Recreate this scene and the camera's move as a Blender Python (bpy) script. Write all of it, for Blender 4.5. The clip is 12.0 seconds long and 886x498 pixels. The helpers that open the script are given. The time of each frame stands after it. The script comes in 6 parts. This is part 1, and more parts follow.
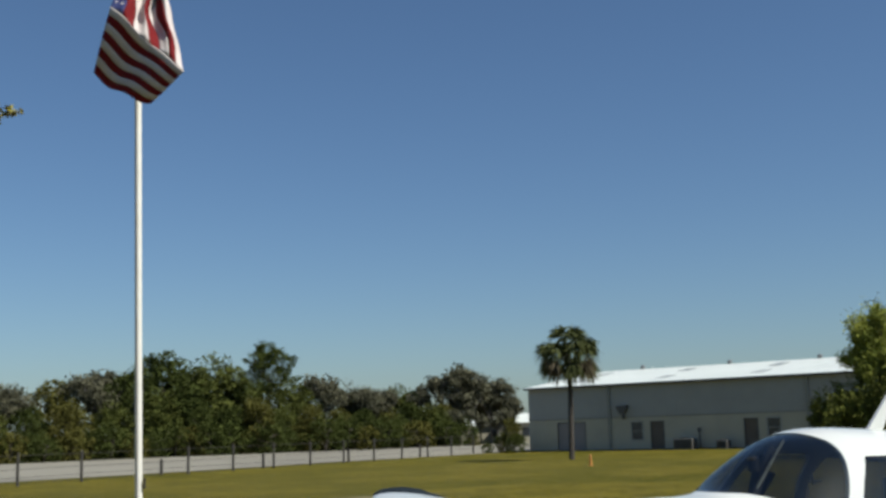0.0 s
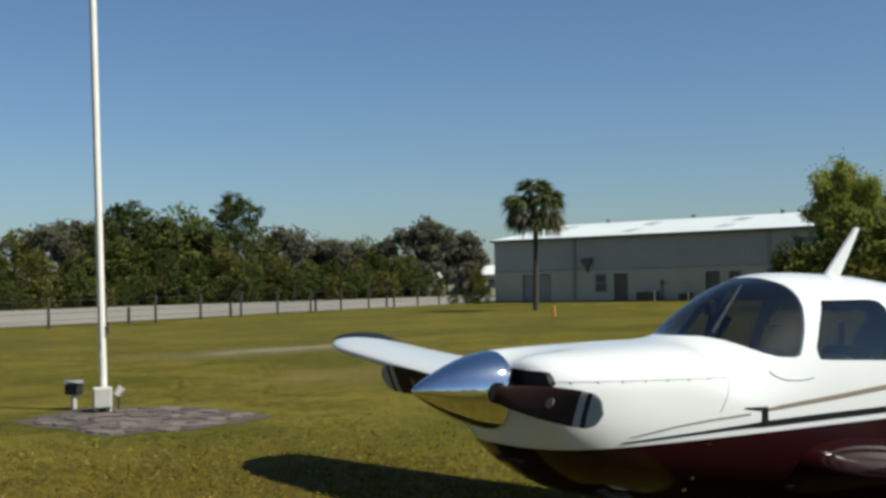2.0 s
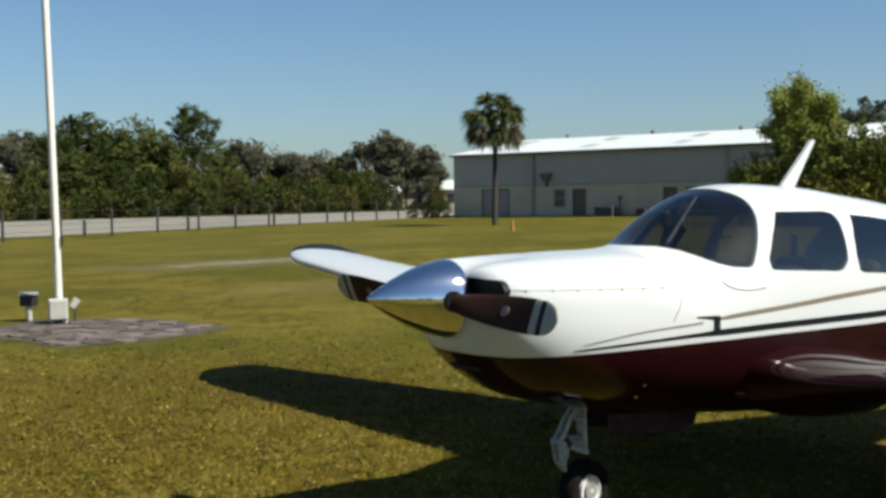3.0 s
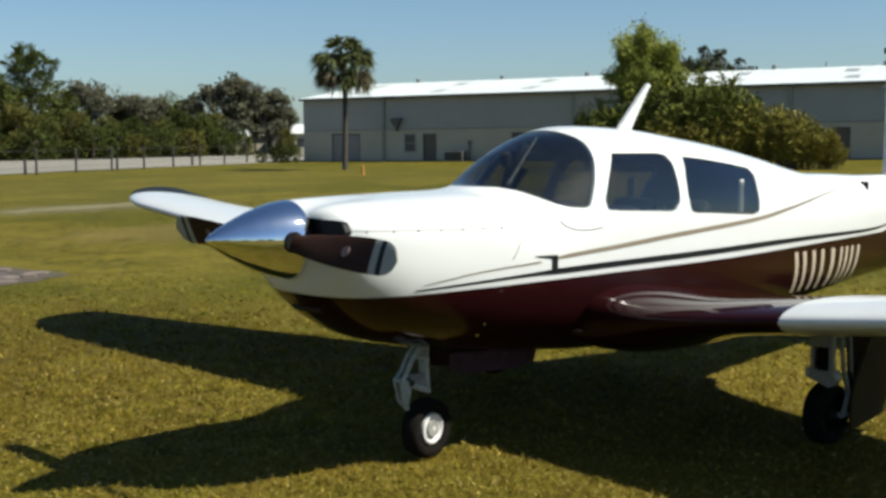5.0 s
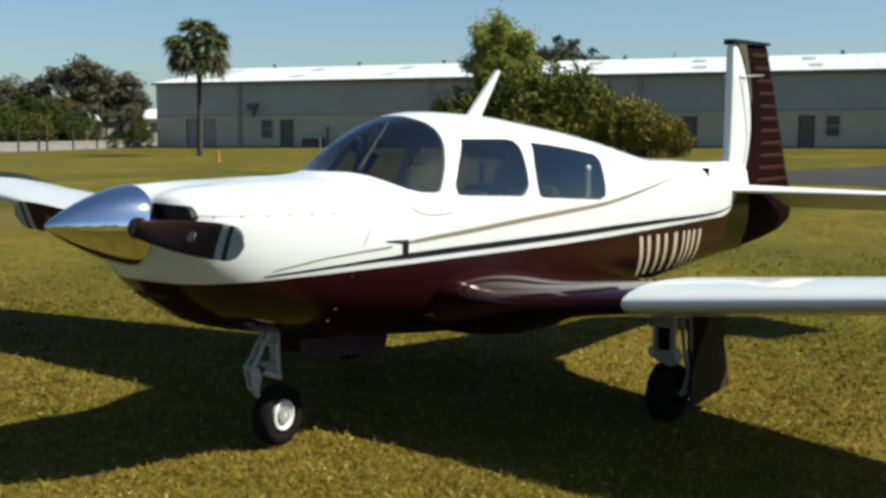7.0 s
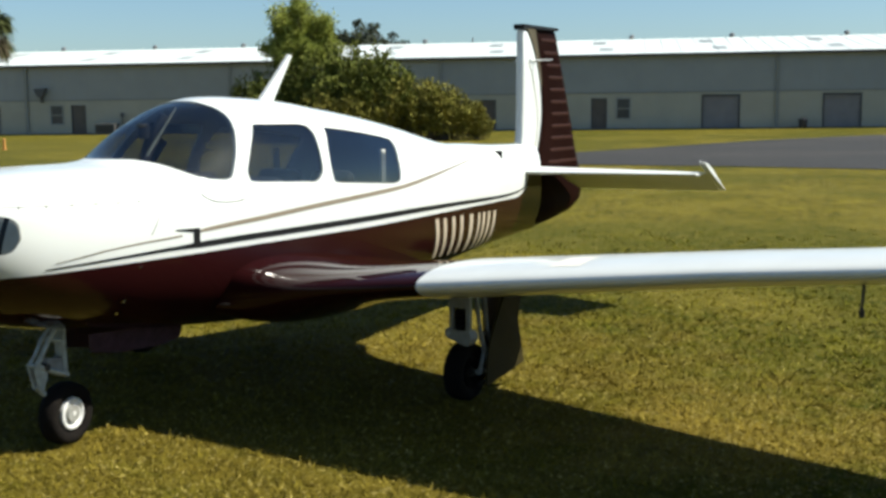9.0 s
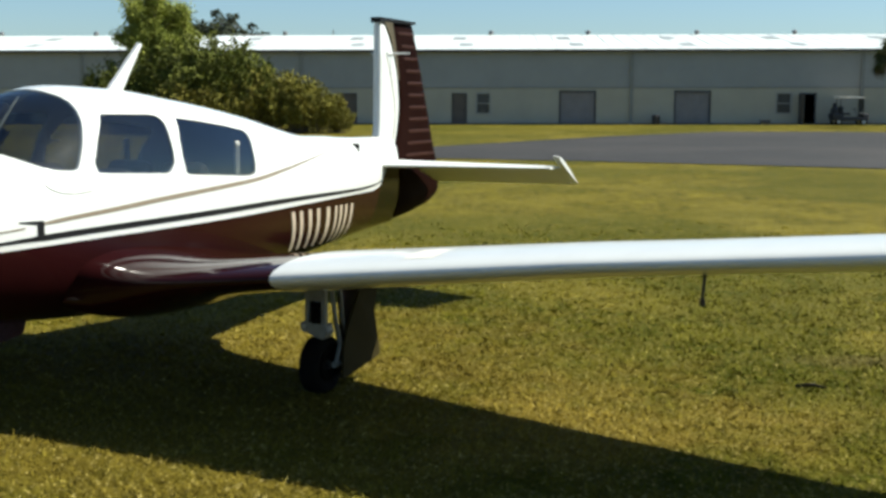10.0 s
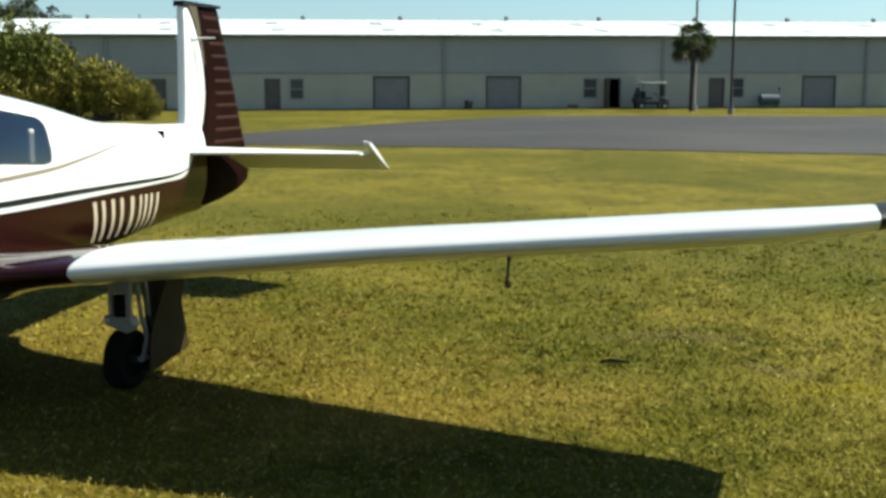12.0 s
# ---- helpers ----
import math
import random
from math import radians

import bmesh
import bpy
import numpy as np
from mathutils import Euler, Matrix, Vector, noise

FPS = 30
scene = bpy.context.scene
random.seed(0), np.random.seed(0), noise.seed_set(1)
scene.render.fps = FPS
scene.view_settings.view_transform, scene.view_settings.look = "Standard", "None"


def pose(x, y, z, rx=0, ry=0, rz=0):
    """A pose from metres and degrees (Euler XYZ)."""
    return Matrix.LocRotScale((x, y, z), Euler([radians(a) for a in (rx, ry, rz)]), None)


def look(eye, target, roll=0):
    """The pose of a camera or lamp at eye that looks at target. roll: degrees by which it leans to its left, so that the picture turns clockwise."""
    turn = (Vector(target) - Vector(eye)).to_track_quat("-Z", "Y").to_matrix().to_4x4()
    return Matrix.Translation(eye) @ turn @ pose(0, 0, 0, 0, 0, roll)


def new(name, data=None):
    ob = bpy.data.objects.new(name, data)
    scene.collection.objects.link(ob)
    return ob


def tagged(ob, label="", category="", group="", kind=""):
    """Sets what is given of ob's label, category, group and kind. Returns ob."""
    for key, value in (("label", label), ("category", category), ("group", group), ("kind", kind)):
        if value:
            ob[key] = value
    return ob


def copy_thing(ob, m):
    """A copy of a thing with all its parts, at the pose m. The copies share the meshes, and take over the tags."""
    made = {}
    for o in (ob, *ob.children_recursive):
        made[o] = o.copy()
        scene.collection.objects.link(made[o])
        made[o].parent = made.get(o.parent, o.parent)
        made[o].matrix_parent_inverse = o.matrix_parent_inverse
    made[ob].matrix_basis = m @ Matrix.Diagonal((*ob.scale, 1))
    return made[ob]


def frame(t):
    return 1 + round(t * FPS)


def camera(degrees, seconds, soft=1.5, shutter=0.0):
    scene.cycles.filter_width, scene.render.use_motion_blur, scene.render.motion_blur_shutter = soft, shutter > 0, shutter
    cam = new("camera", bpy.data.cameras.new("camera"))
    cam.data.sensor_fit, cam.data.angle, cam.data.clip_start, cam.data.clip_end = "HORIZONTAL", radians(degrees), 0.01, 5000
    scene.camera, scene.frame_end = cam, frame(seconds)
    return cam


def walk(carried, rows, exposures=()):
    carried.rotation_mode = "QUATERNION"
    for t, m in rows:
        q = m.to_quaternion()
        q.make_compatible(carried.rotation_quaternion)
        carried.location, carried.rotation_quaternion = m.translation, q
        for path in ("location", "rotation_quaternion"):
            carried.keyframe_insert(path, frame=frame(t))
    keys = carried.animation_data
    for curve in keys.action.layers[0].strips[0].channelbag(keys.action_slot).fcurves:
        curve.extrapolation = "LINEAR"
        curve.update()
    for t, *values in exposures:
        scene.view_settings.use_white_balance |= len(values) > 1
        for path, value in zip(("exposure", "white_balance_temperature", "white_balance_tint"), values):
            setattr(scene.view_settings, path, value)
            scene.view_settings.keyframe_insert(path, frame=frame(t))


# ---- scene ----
cam = camera(42.1, 12.0, soft=3.2)
PATH = [
    (0, (-4.351, -4.872, 1.918), (-3.329, -3.18, 2.223), -1.5),
    (0.5, (-4.25, -4.798, 1.905), (-3.218, -3.103, 2.156), -1.5),
    (1, (-4.248, -4.793, 1.893), (-3.204, -3.097, 2.079), -1.1),
    (1.5, (-4.234, -4.776, 1.882), (-3.178, -3.081, 1.991), -1.0),
    (2, (-4.223, -4.771, 1.861), (-3.147, -3.086, 1.911), -1.1),
    (2.5, (-4.212, -4.772, 1.844), (-3.103, -3.108, 1.813), -1.1),
    (3, (-4.198, -4.759, 1.83), (-3.066, -3.113, 1.731), -0.8),
    (5, (-4.153, -4.784, 1.806), (-2.824, -3.302, 1.609), -0.5),
    (5.5, (-4.141, -4.79, 1.806), (-2.766, -3.351, 1.609), -0.5),
    (6, (-4.135, -4.802, 1.805), (-2.715, -3.408, 1.604), -0.6),
    (6.5, (-4.131, -4.813, 1.8), (-2.672, -3.461, 1.589), -0.3),
    (8.5, (-4.087, -4.846, 1.793), (-2.448, -3.727, 1.549), -0.3),
    (9, (-4.076, -4.862, 1.797), (-2.382, -3.828, 1.548), -0.4),
    (9.5, (-4.078, -4.884, 1.794), (-2.329, -3.946, 1.543), 0.0),
    (10, (-4.064, -4.899, 1.791), (-2.259, -4.077, 1.531), 0.3),
    (10.5, (-4.056, -4.915, 1.791), (-2.217, -4.176, 1.52), 0.1),
    (11, (-4.04, -4.92, 1.786), (-2.175, -4.253, 1.509), 0.2),
    (11.5, (-4.024, -4.929, 1.787), (-2.135, -4.337, 1.505), 0.2),
    (12, (-4.031, -4.941, 1.79), (-2.122, -4.416, 1.507), 0.2),
]
walk(cam, [(t, look(eye, target, roll)) for t, eye, target, roll in PATH],
     exposures=[(0.0, 0.40, 6450, 9), (1.0, 0.30, 6450, 9), (1.6, 0.36, 6450, 9), (3.0, 0.67, 6550, 9), (6.5, 0.79, 6600, 8), (9.5, 1.00, 6600, 6), (11.0, 1.10, 6620, 4), (12.0, 1.24, 6680, 2)])

# ---- world and sun ----
SUN_TO = Vector((0.45, -0.77, 1.0)).normalized()
world = bpy.data.worlds.new("sky")
scene.world = world
world.use_nodes = True
wn = world.node_tree.nodes
sky = wn.new("ShaderNodeTexSky")
sky.sky_type = "NISHITA"
sky.sun_disc = False
sky.sun_elevation = math.asin(SUN_TO.z)
sky.sun_rotation = math.atan2(SUN_TO.x, SUN_TO.y)
sky.air_density, sky.dust_density, sky.ozone_density = 1.0, 0.6, 3.0
wn["Background"].inputs["Strength"].default_value = 0.0565
tint = wn.new("ShaderNodeMix")
tint.data_type, tint.blend_type = "RGBA", "MULTIPLY"
tint.inputs[0].default_value, tint.inputs[7].default_value = 1.0, (0.845, 1.0, 1.14, 1.0)
world.node_tree.links.new(sky.outputs[0], tint.inputs[6])
world.node_tree.links.new(tint.outputs[2], wn["Background"].inputs["Color"])
sun_data = bpy.data.lights.new("sun", "SUN")
sun_data.energy, sun_data.angle, sun_data.color = 5.0, radians(0.53), (1.0, 0.975, 0.895)
sun = new("sun", sun_data)
sun.rotation_euler = SUN_TO.to_track_quat("Z", "Y").to_euler()

# ---- ground shape: a very slight fall across the field ----
UX, UY = 0.3791, -0.9253


def gz(x, y):
    return 0.0056 * max(-110.0, min(70.0, UX * x + UY * y))


# ---- materials ----
def srgb(r, g, b):
    f = lambda c: (c / 255 / 12.92) if c < 10.3 else ((c / 255 + 0.055) / 1.055) ** 2.4
    return (f(r), f(g), f(b), 1.0)


def material(name, c1, c2=None, scale=6.0, rough=0.6, metal=0.0, bump=0.0, bump_scale=60.0, coat=0.0, island=0.0, random=0.0, c3=None, spec=0.5):
    """A surface of two or three colours mixed by noise at two scales."""
    m = bpy.data.materials.new(name)
    m.use_nodes = True
    nt = m.node_tree
    n, l = nt.nodes, nt.links
    p = n["Principled BSDF"]
    p.inputs["Roughness"].default_value = rough
    p.inputs["Metallic"].default_value = metal
    p.inputs["Coat Weight"].default_value = coat
    p.inputs["Coat Roughness"].default_value = 0.04
    p.inputs["Specular IOR Level"].default_value = spec
    c2 = c2 or tuple(min(1, v * 0.86) for v in c1[:3]) + (1,)
    tc = n.new("ShaderNodeTexCoord")
    a = n.new("ShaderNodeTexNoise")
    a.inputs["Scale"].default_value = scale
    a.inputs["Detail"].default_value = 6
    a.inputs["Roughness"].default_value = 0.65
    l.new(tc.outputs["Object"], a.inputs["Vector"])
    r1 = n.new("ShaderNodeMapRange")
    r1.inputs[1].default_value, r1.inputs[2].default_value = 0.28, 0.72
    l.new(a.outputs[0], r1.inputs[0])
    mx = n.new("ShaderNodeMix")
    mx.data_type = "RGBA"
    mx.inputs[6].default_value, mx.inputs[7].default_value = c1, c2
    l.new(r1.outputs[0], mx.inputs[0])
    out = mx.outputs[2]
    if c3:
        b = n.new("ShaderNodeTexNoise")
        b.inputs["Scale"].default_value = scale * 0.19
        b.inputs["Detail"].default_value = 5
        l.new(tc.outputs["Object"], b.inputs["Vector"])
        r2 = n.new("ShaderNodeMapRange")
        r2.inputs[1].default_value, r2.inputs[2].default_value = 0.48, 0.66
        l.new(b.outputs[0], r2.inputs[0])
        m3 = n.new("ShaderNodeMix")
        m3.data_type = "RGBA"
        l.new(r2.outputs[0], m3.inputs[0])
        l.new(out, m3.inputs[6])
        m3.inputs[7].default_value = c3
        out = m3.outputs[2]
    if island or random:
        src = n.new("ShaderNodeNewGeometry").outputs["Random Per Island"] if island else n.new("ShaderNodeObjectInfo").outputs["Random"]
        hv = n.new("ShaderNodeHueSaturation")
        mr = n.new("ShaderNodeMapRange")
        k = island or random
        mr.inputs[3].default_value, mr.inputs[4].default_value = 1 - k, 1 + k
        l.new(src, mr.inputs[0])
        l.new(mr.outputs[0], hv.inputs["Value"])
        l.new(out, hv.inputs["Color"])
        out = hv.outputs[0]
    l.new(out, p.inputs["Base Color"])
    if bump:
        c = n.new("ShaderNodeTexNoise")
        c.inputs["Scale"].default_value = bump_scale
        c.inputs["Detail"].default_value = 5
        l.new(tc.outputs["Object"], c.inputs["Vector"])
        bp = n.new("ShaderNodeBump")
        bp.inputs["Strength"].default_value = bump
        bp.inputs["Distance"].default_value = 0.02
        l.new(c.outputs[0], bp.inputs["Height"])
        l.new(bp.outputs[0], p.inputs["Normal"])
    return m


WHITE = (0.570, 0.582, 0.558, 1)
MAROON = (0.0145, 0.0031, 0.0024, 1)
M_WHITE = material("white_paint", WHITE, (0.520, 0.530, 0.505, 1), 3.0, 0.28, coat=0.4)
M_TAIL = material("chalky_white_paint", WHITE, (0.520, 0.530, 0.505, 1), 3.0, 0.6, spec=0.3)
M_MAROON = material("maroon_paint", MAROON, (0.018, 0.0036, 0.0044, 1), 3.0, 0.06, spec=0.14)
# the same maroon, coloured darker because the rudder's face reflects less light
M_RUDDER = material("rudder_maroon_dimmed", (0.0105, 0.0030, 0.0016, 1), (0.007, 0.0022, 0.0014, 1), 3.0, 0.6, spec=0.02)
M_BLACK = material("black_paint", (0.009, 0.009, 0.009, 1), None, 5, 0.5, spec=0.15)
M_GOLD = material("gold_paint", (0.20, 0.16, 0.11, 1), None, 5, 0.4)
M_WALKMARK = material("faded_walk_mark", (0.64, 0.61, 0.54, 1), None, 5, 0.5)
M_CREAM = material("cream_paint", (0.52, 0.44, 0.33, 1), None, 5, 0.45)
M_CHROME = material("polished_aluminium", (0.84, 0.84, 0.85, 1), (0.74, 0.74, 0.75, 1), 8, 0.04, metal=1.0, bump=0.02, bump_scale=6)
M_RUBBER = material("tyre_rubber", (0.0060, 0.0052, 0.0050, 1), (0.012, 0.010, 0.008, 1), 14, 0.9, bump=0.2, spec=0.06)
M_RIM = material("rim_paint", (0.62, 0.62, 0.60, 1), (0.45, 0.44, 0.40, 1), 20, 0.45)
M_STRUT = material("gear_enamel", (0.46, 0.49, 0.44, 1), (0.20, 0.20, 0.17, 1), 26, 0.5)
M_MAINSTRUT = material("main_gear_enamel", (0.30, 0.30, 0.27, 1), (0.18, 0.17, 0.15, 1), 16, 0.5)
M_GREASE = material("oily_metal", (0.06, 0.055, 0.05, 1), (0.03, 0.025, 0.02, 1), 20, 0.5, metal=0.5)
M_BLADE = material("blade_paint", (0.022, 0.009, 0.005, 1), (0.034, 0.016, 0.010, 1), 9, 0.6, spec=0.08)
M_BAND = material("tip_band_paint", (0.34, 0.33, 0.28, 1), (0.27, 0.26, 0.22, 1), 12, 0.6, spec=0.2)
M_BADGE = material("faded_badge", (0.16, 0.11, 0.10, 1), (0.09, 0.06, 0.06, 1), 40, 0.6)
M_LINING = material("cabin_lining", (0.10, 0.10, 0.11, 1), (0.07, 0.07, 0.08, 1), 12, 0.9)
M_SEAT = material("grey_leather", (0.075, 0.075, 0.08, 1), (0.05, 0.05, 0.055, 1), 12, 0.7, spec=0.2)
M_PANEL = material("instrument_black", (0.02, 0.02, 0.022, 1), (0.035, 0.035, 0.04, 1), 20, 0.6)
M_DARKDOOR = material("oily_maroon", (0.022, 0.009, 0.014, 1), (0.075, 0.045, 0.060, 1), 14, 0.28)
M_RIB = material("rib_edge", (0.036, 0.013, 0.008, 1), (0.024, 0.009, 0.006, 1), 8, 0.5, spec=0.1)
M_OLIVE = material("olive_paint", (0.085, 0.072, 0.045, 1), (0.06, 0.05, 0.03, 1), 6, 0.6, spec=0.2)
M_LENS = material("dark_lens", (0.008, 0.010, 0.009, 1), None, 5, 0.55, spec=0.2)
M_SEAM = material("seam_shadow", (0.40, 0.40, 0.375, 1), (0.31, 0.31, 0.285, 1), 30, 0.6)
M_WALL_UP = material("grey_metal_siding", srgb(154, 154, 147), srgb(144, 144, 138), 0.5, 0.55, bump=0.1, bump_scale=6)
M_WALL_LO = material("beige_metal_siding", srgb(174, 168, 148), srgb(161, 155, 137), 0.5, 0.55, bump=0.1, bump_scale=6)
M_ROOF = material("white_roof_metal", (0.60, 0.63, 0.60, 1), (0.52, 0.55, 0.515, 1), 0.3, 0.45)
M_SKYLIGHT = material("milky_skylight", (0.27, 0.29, 0.275, 1), (0.21, 0.23, 0.22, 1), 1.0, 0.4)
M_VENT = material("weathered_zinc", (0.20, 0.21, 0.21, 1), (0.13, 0.14, 0.14, 1), 6.0, 0.5, metal=0.3)
M_TRIM = material("dark_trim", (0.10, 0.095, 0.085, 1), (0.07, 0.065, 0.06, 1), 2, 0.6)
M_DOOR = material("brown_door", srgb(99, 88, 77), srgb(85, 76, 67), 1.5, 0.6)
M_ROLL = material("grey_roller_door", srgb(140, 133, 129), srgb(125, 119, 116), 1.2, 0.5)
M_PANE = material("dark_pane", (0.03, 0.035, 0.04, 1), (0.05, 0.055, 0.06, 1), 2, 0.12)
M_CONCRETE = material("pale_concrete", srgb(131, 126, 113), srgb(118, 114, 101), 0.25, 0.9, bump=0.2, bump_scale=9, c3=srgb(107, 103, 92))
M_ASPHALT = material("grey_asphalt", (0.024, 0.0225, 0.020, 1), (0.015, 0.0145, 0.0135, 1), 0.5, 0.9, bump=0.3, bump_scale=40, c3=(0.034, 0.030, 0.026, 1), spec=0.3)
M_ALU = material("brushed_pole", (0.80, 0.77, 0.69, 1), (0.68, 0.65, 0.58, 1), 3, 0.42, 0.15)
M_STEEL = material("dark_post", (0.035, 0.033, 0.030, 1), (0.055, 0.050, 0.045, 1), 4, 0.8, spec=0.2)
M_BOX = material("white_enamel_box", (0.44, 0.43, 0.38, 1), (0.34, 0.33, 0.29, 1), 7, 0.5)
M_STONE = material("grey_brown_paver", (0.130, 0.100, 0.080, 1), (0.066, 0.050, 0.042, 1), 7, 0.9, bump=0.4, bump_scale=40, random=0.5)
M_DIRT = material("bare_soil", (0.072, 0.055, 0.036, 1), (0.040, 0.033, 0.018, 1), 5.0, 0.95, bump=0.5, bump_scale=25, c3=(0.052, 0.050, 0.014, 1))
M_BARK = material("bark", (0.086, 0.069, 0.052, 1), (0.047, 0.039, 0.030, 1), 6, 0.9, bump=0.5, bump_scale=20)
M_PALMBARK = material("palm_bark", (0.052, 0.044, 0.035, 1), (0.030, 0.025, 0.021, 1), 6, 0.9, bump=0.5, bump_scale=14)
M_LEAF_DARK = material("leaf_dark", (0.054, 0.066, 0.017, 1), (0.031, 0.040, 0.011, 1), 0.5, 0.9, spec=0.03, island=0.4)
M_LEAF_MID = material("leaf_mid", (0.078, 0.087, 0.022, 1), (0.048, 0.056, 0.014, 1), 0.5, 0.9, spec=0.03, island=0.4)
M_LEAF_OLIVE = material("leaf_olive", (0.096, 0.089, 0.022, 1), (0.060, 0.059, 0.016, 1), 0.5, 0.9, spec=0.03, island=0.4)
M_LEAF_GREY = material("leaf_grey", (0.112, 0.108, 0.068, 1), (0.074, 0.073, 0.046, 1), 0.5, 0.9, spec=0.03, island=0.3)
M_LEAF_FAR = material("leaf_far", (0.060, 0.068, 0.042, 1), (0.040, 0.046, 0.030, 1), 0.5, 0.9, spec=0.03, island=0.3)
M_LEAF_BRIGHT = material("leaf_bright", (0.295, 0.312, 0.064, 1), (0.185, 0.212, 0.045, 1), 0.8, 0.8, spec=0.06, island=0.45)
M_LEAF_SHRUB = material("leaf_shrub", (0.150, 0.150, 0.030, 1), (0.225, 0.190, 0.045, 1), 0.9, 0.8, spec=0.06, island=0.6)
M_LEAF_TALL = material("leaf_tall_shrub", (0.150, 0.158, 0.035, 1), (0.085, 0.100, 0.022, 1), 0.9, 0.8, spec=0.06, island=0.6)
M_FROND = material("palm_frond", (0.095, 0.105, 0.036, 1), (0.052, 0.062, 0.022, 1), 1.2, 0.8, island=0.35, spec=0.08)
M_FROND_DRY = material("dry_frond", (0.112, 0.086, 0.039, 1), (0.060, 0.047, 0.024, 1), 1.2, 0.8, island=0.3)
M_ORANGE = material("orange_plastic", (0.38, 0.17, 0.03, 1), None, 6, 0.6)
M_CARTWHITE = material("cart_cream", (0.60, 0.58, 0.52, 1), None, 5, 0.5)
M_CARTDARK = material("cart_dark", (0.03, 0.03, 0.035, 1), None, 5, 0.5)
M_BLUEBOX = material("blue_grey_drum", (0.075, 0.10, 0.11, 1), None, 4, 0.75, spec=0.15)
M_GEARDOOR = material("gear_door_paint", (0.036, 0.028, 0.0095, 1), (0.026, 0.020, 0.007, 1), 5, 0.6, spec=0.08)
M_WALLTRIM = material("grey_trim", srgb(140, 140, 132), srgb(128, 128, 120), 1.5, 0.6)
M_WINFRAME = material("grey_window_frame", srgb(150, 150, 142), None, 2, 0.6)
M_GREYBARK = material("grey_bark", (0.16, 0.145, 0.125, 1), (0.10, 0.09, 0.08, 1), 6, 0.9)
M_FLAGRED = material("flag_red", (0.17, 0.014, 0.016, 1), (0.12, 0.011, 0.012, 1), 4, 0.85, spec=0.1)
M_FLAGWHITE = material("flag_white", (0.54, 0.48, 0.45, 1), (0.45, 0.40, 0.37, 1), 4, 0.8)
M_FLAGBLUE = material("flag_blue", (0.02, 0.03, 0.12, 1), None, 4, 0.8)


def node_material(name):
    m = bpy.data.materials.new(name)
    m.use_nodes = True
    return m, m.node_tree.nodes, m.node_tree.links


def math_node(n, l, op, a, b=None, c=None):
    q = n.new("ShaderNodeMath")
    q.operation = op
    for i, v in enumerate((a, b, c)):
        if v is None:
            continue
        if isinstance(v, (int, float)):
            q.inputs[i].default_value = v
        else:
            l.new(v, q.inputs[i])
    return q.outputs[0]


def glass_material(name, tint):
    m, n, l = node_material(name)
    n.remove(n["Principled BSDF"])
    tr, gl, fr, mix = n.new("ShaderNodeBsdfTransparent"), n.new("ShaderNodeBsdfGlossy"), n.new("ShaderNodeLayerWeight"), n.new("ShaderNodeMixShader")
    tr.inputs[0].default_value = tint
    gl.inputs["Roughness"].default_value = 0.02
    fr.inputs[0].default_value = 0.5
    gloss = math_node(n, l, "MULTIPLY_ADD", math_node(n, l, "POWER", fr.outputs["Facing"], 4.0), 0.6, 0.07)
    l.new(gloss, mix.inputs[0])
    l.new(tr.outputs[0], mix.inputs[1])
    l.new(gl.outputs[0], mix.inputs[2])
    l.new(mix.outputs[0], n["Material Output"].inputs[0])
    return m


M_GLASS = glass_material("tinted_acrylic", (0.68, 0.69, 0.68, 1))


def hull_paint():
    """White over maroon, parted along the side of the fuselage."""
    m, n, l = node_material("two_tone_paint")
    p = n["Principled BSDF"]
    p.inputs["Roughness"].default_value = 0.12
    p.inputs["Specular IOR Level"].default_value = 0.22
    p.inputs["Coat Weight"].default_value = 0.0
    p.inputs["Coat Roughness"].default_value = 0.04
    tc, sp = n.new("ShaderNodeTexCoord"), n.new("ShaderNodeSeparateXYZ")
    l.new(tc.outputs["Object"], sp.inputs[0])
    x, z = sp.outputs[0], sp.outputs[2]
    up = math_node(n, l, "MAXIMUM", math_node(n, l, "SUBTRACT", x, 4.70), 0.0)
    side = math_node(n, l, "MULTIPLY_ADD", math_node(n, l, "MAXIMUM", math_node(n, l, "SUBTRACT", x, 0.9), 0.0), -0.0077, 1.0195)
    line = math_node(n, l, "MULTIPLY_ADD", math_node(n, l, "POWER", up, 3.0), 2.4, side)
    line = math_node(n, l, "MINIMUM", line, 1.20)
    low = math_node(n, l, "LESS_THAN", z, line)
    no = n.new("ShaderNodeTexNoise")
    no.inputs["Scale"].default_value = 2.5
    no.inputs["Detail"].default_value = 6
    l.new(tc.outputs["Object"], no.inputs["Vector"])
    cols = []
    for a, b in ((WHITE, (0.520, 0.530, 0.505, 1)), (MAROON, (0.018, 0.0036, 0.0044, 1))):
        k = n.new("ShaderNodeMix")
        k.data_type = "RGBA"
        k.inputs[6].default_value, k.inputs[7].default_value = a, b
        l.new(no.outputs[0], k.inputs[0])
        cols.append(k.outputs[2])
    k = n.new("ShaderNodeMix")
    k.data_type = "RGBA"
    l.new(low, k.inputs[0])
    l.new(cols[0], k.inputs[6])
    l.new(cols[1], k.inputs[7])
    l.new(k.outputs[2], p.inputs["Base Color"])
    return m


M_HULL = hull_paint()


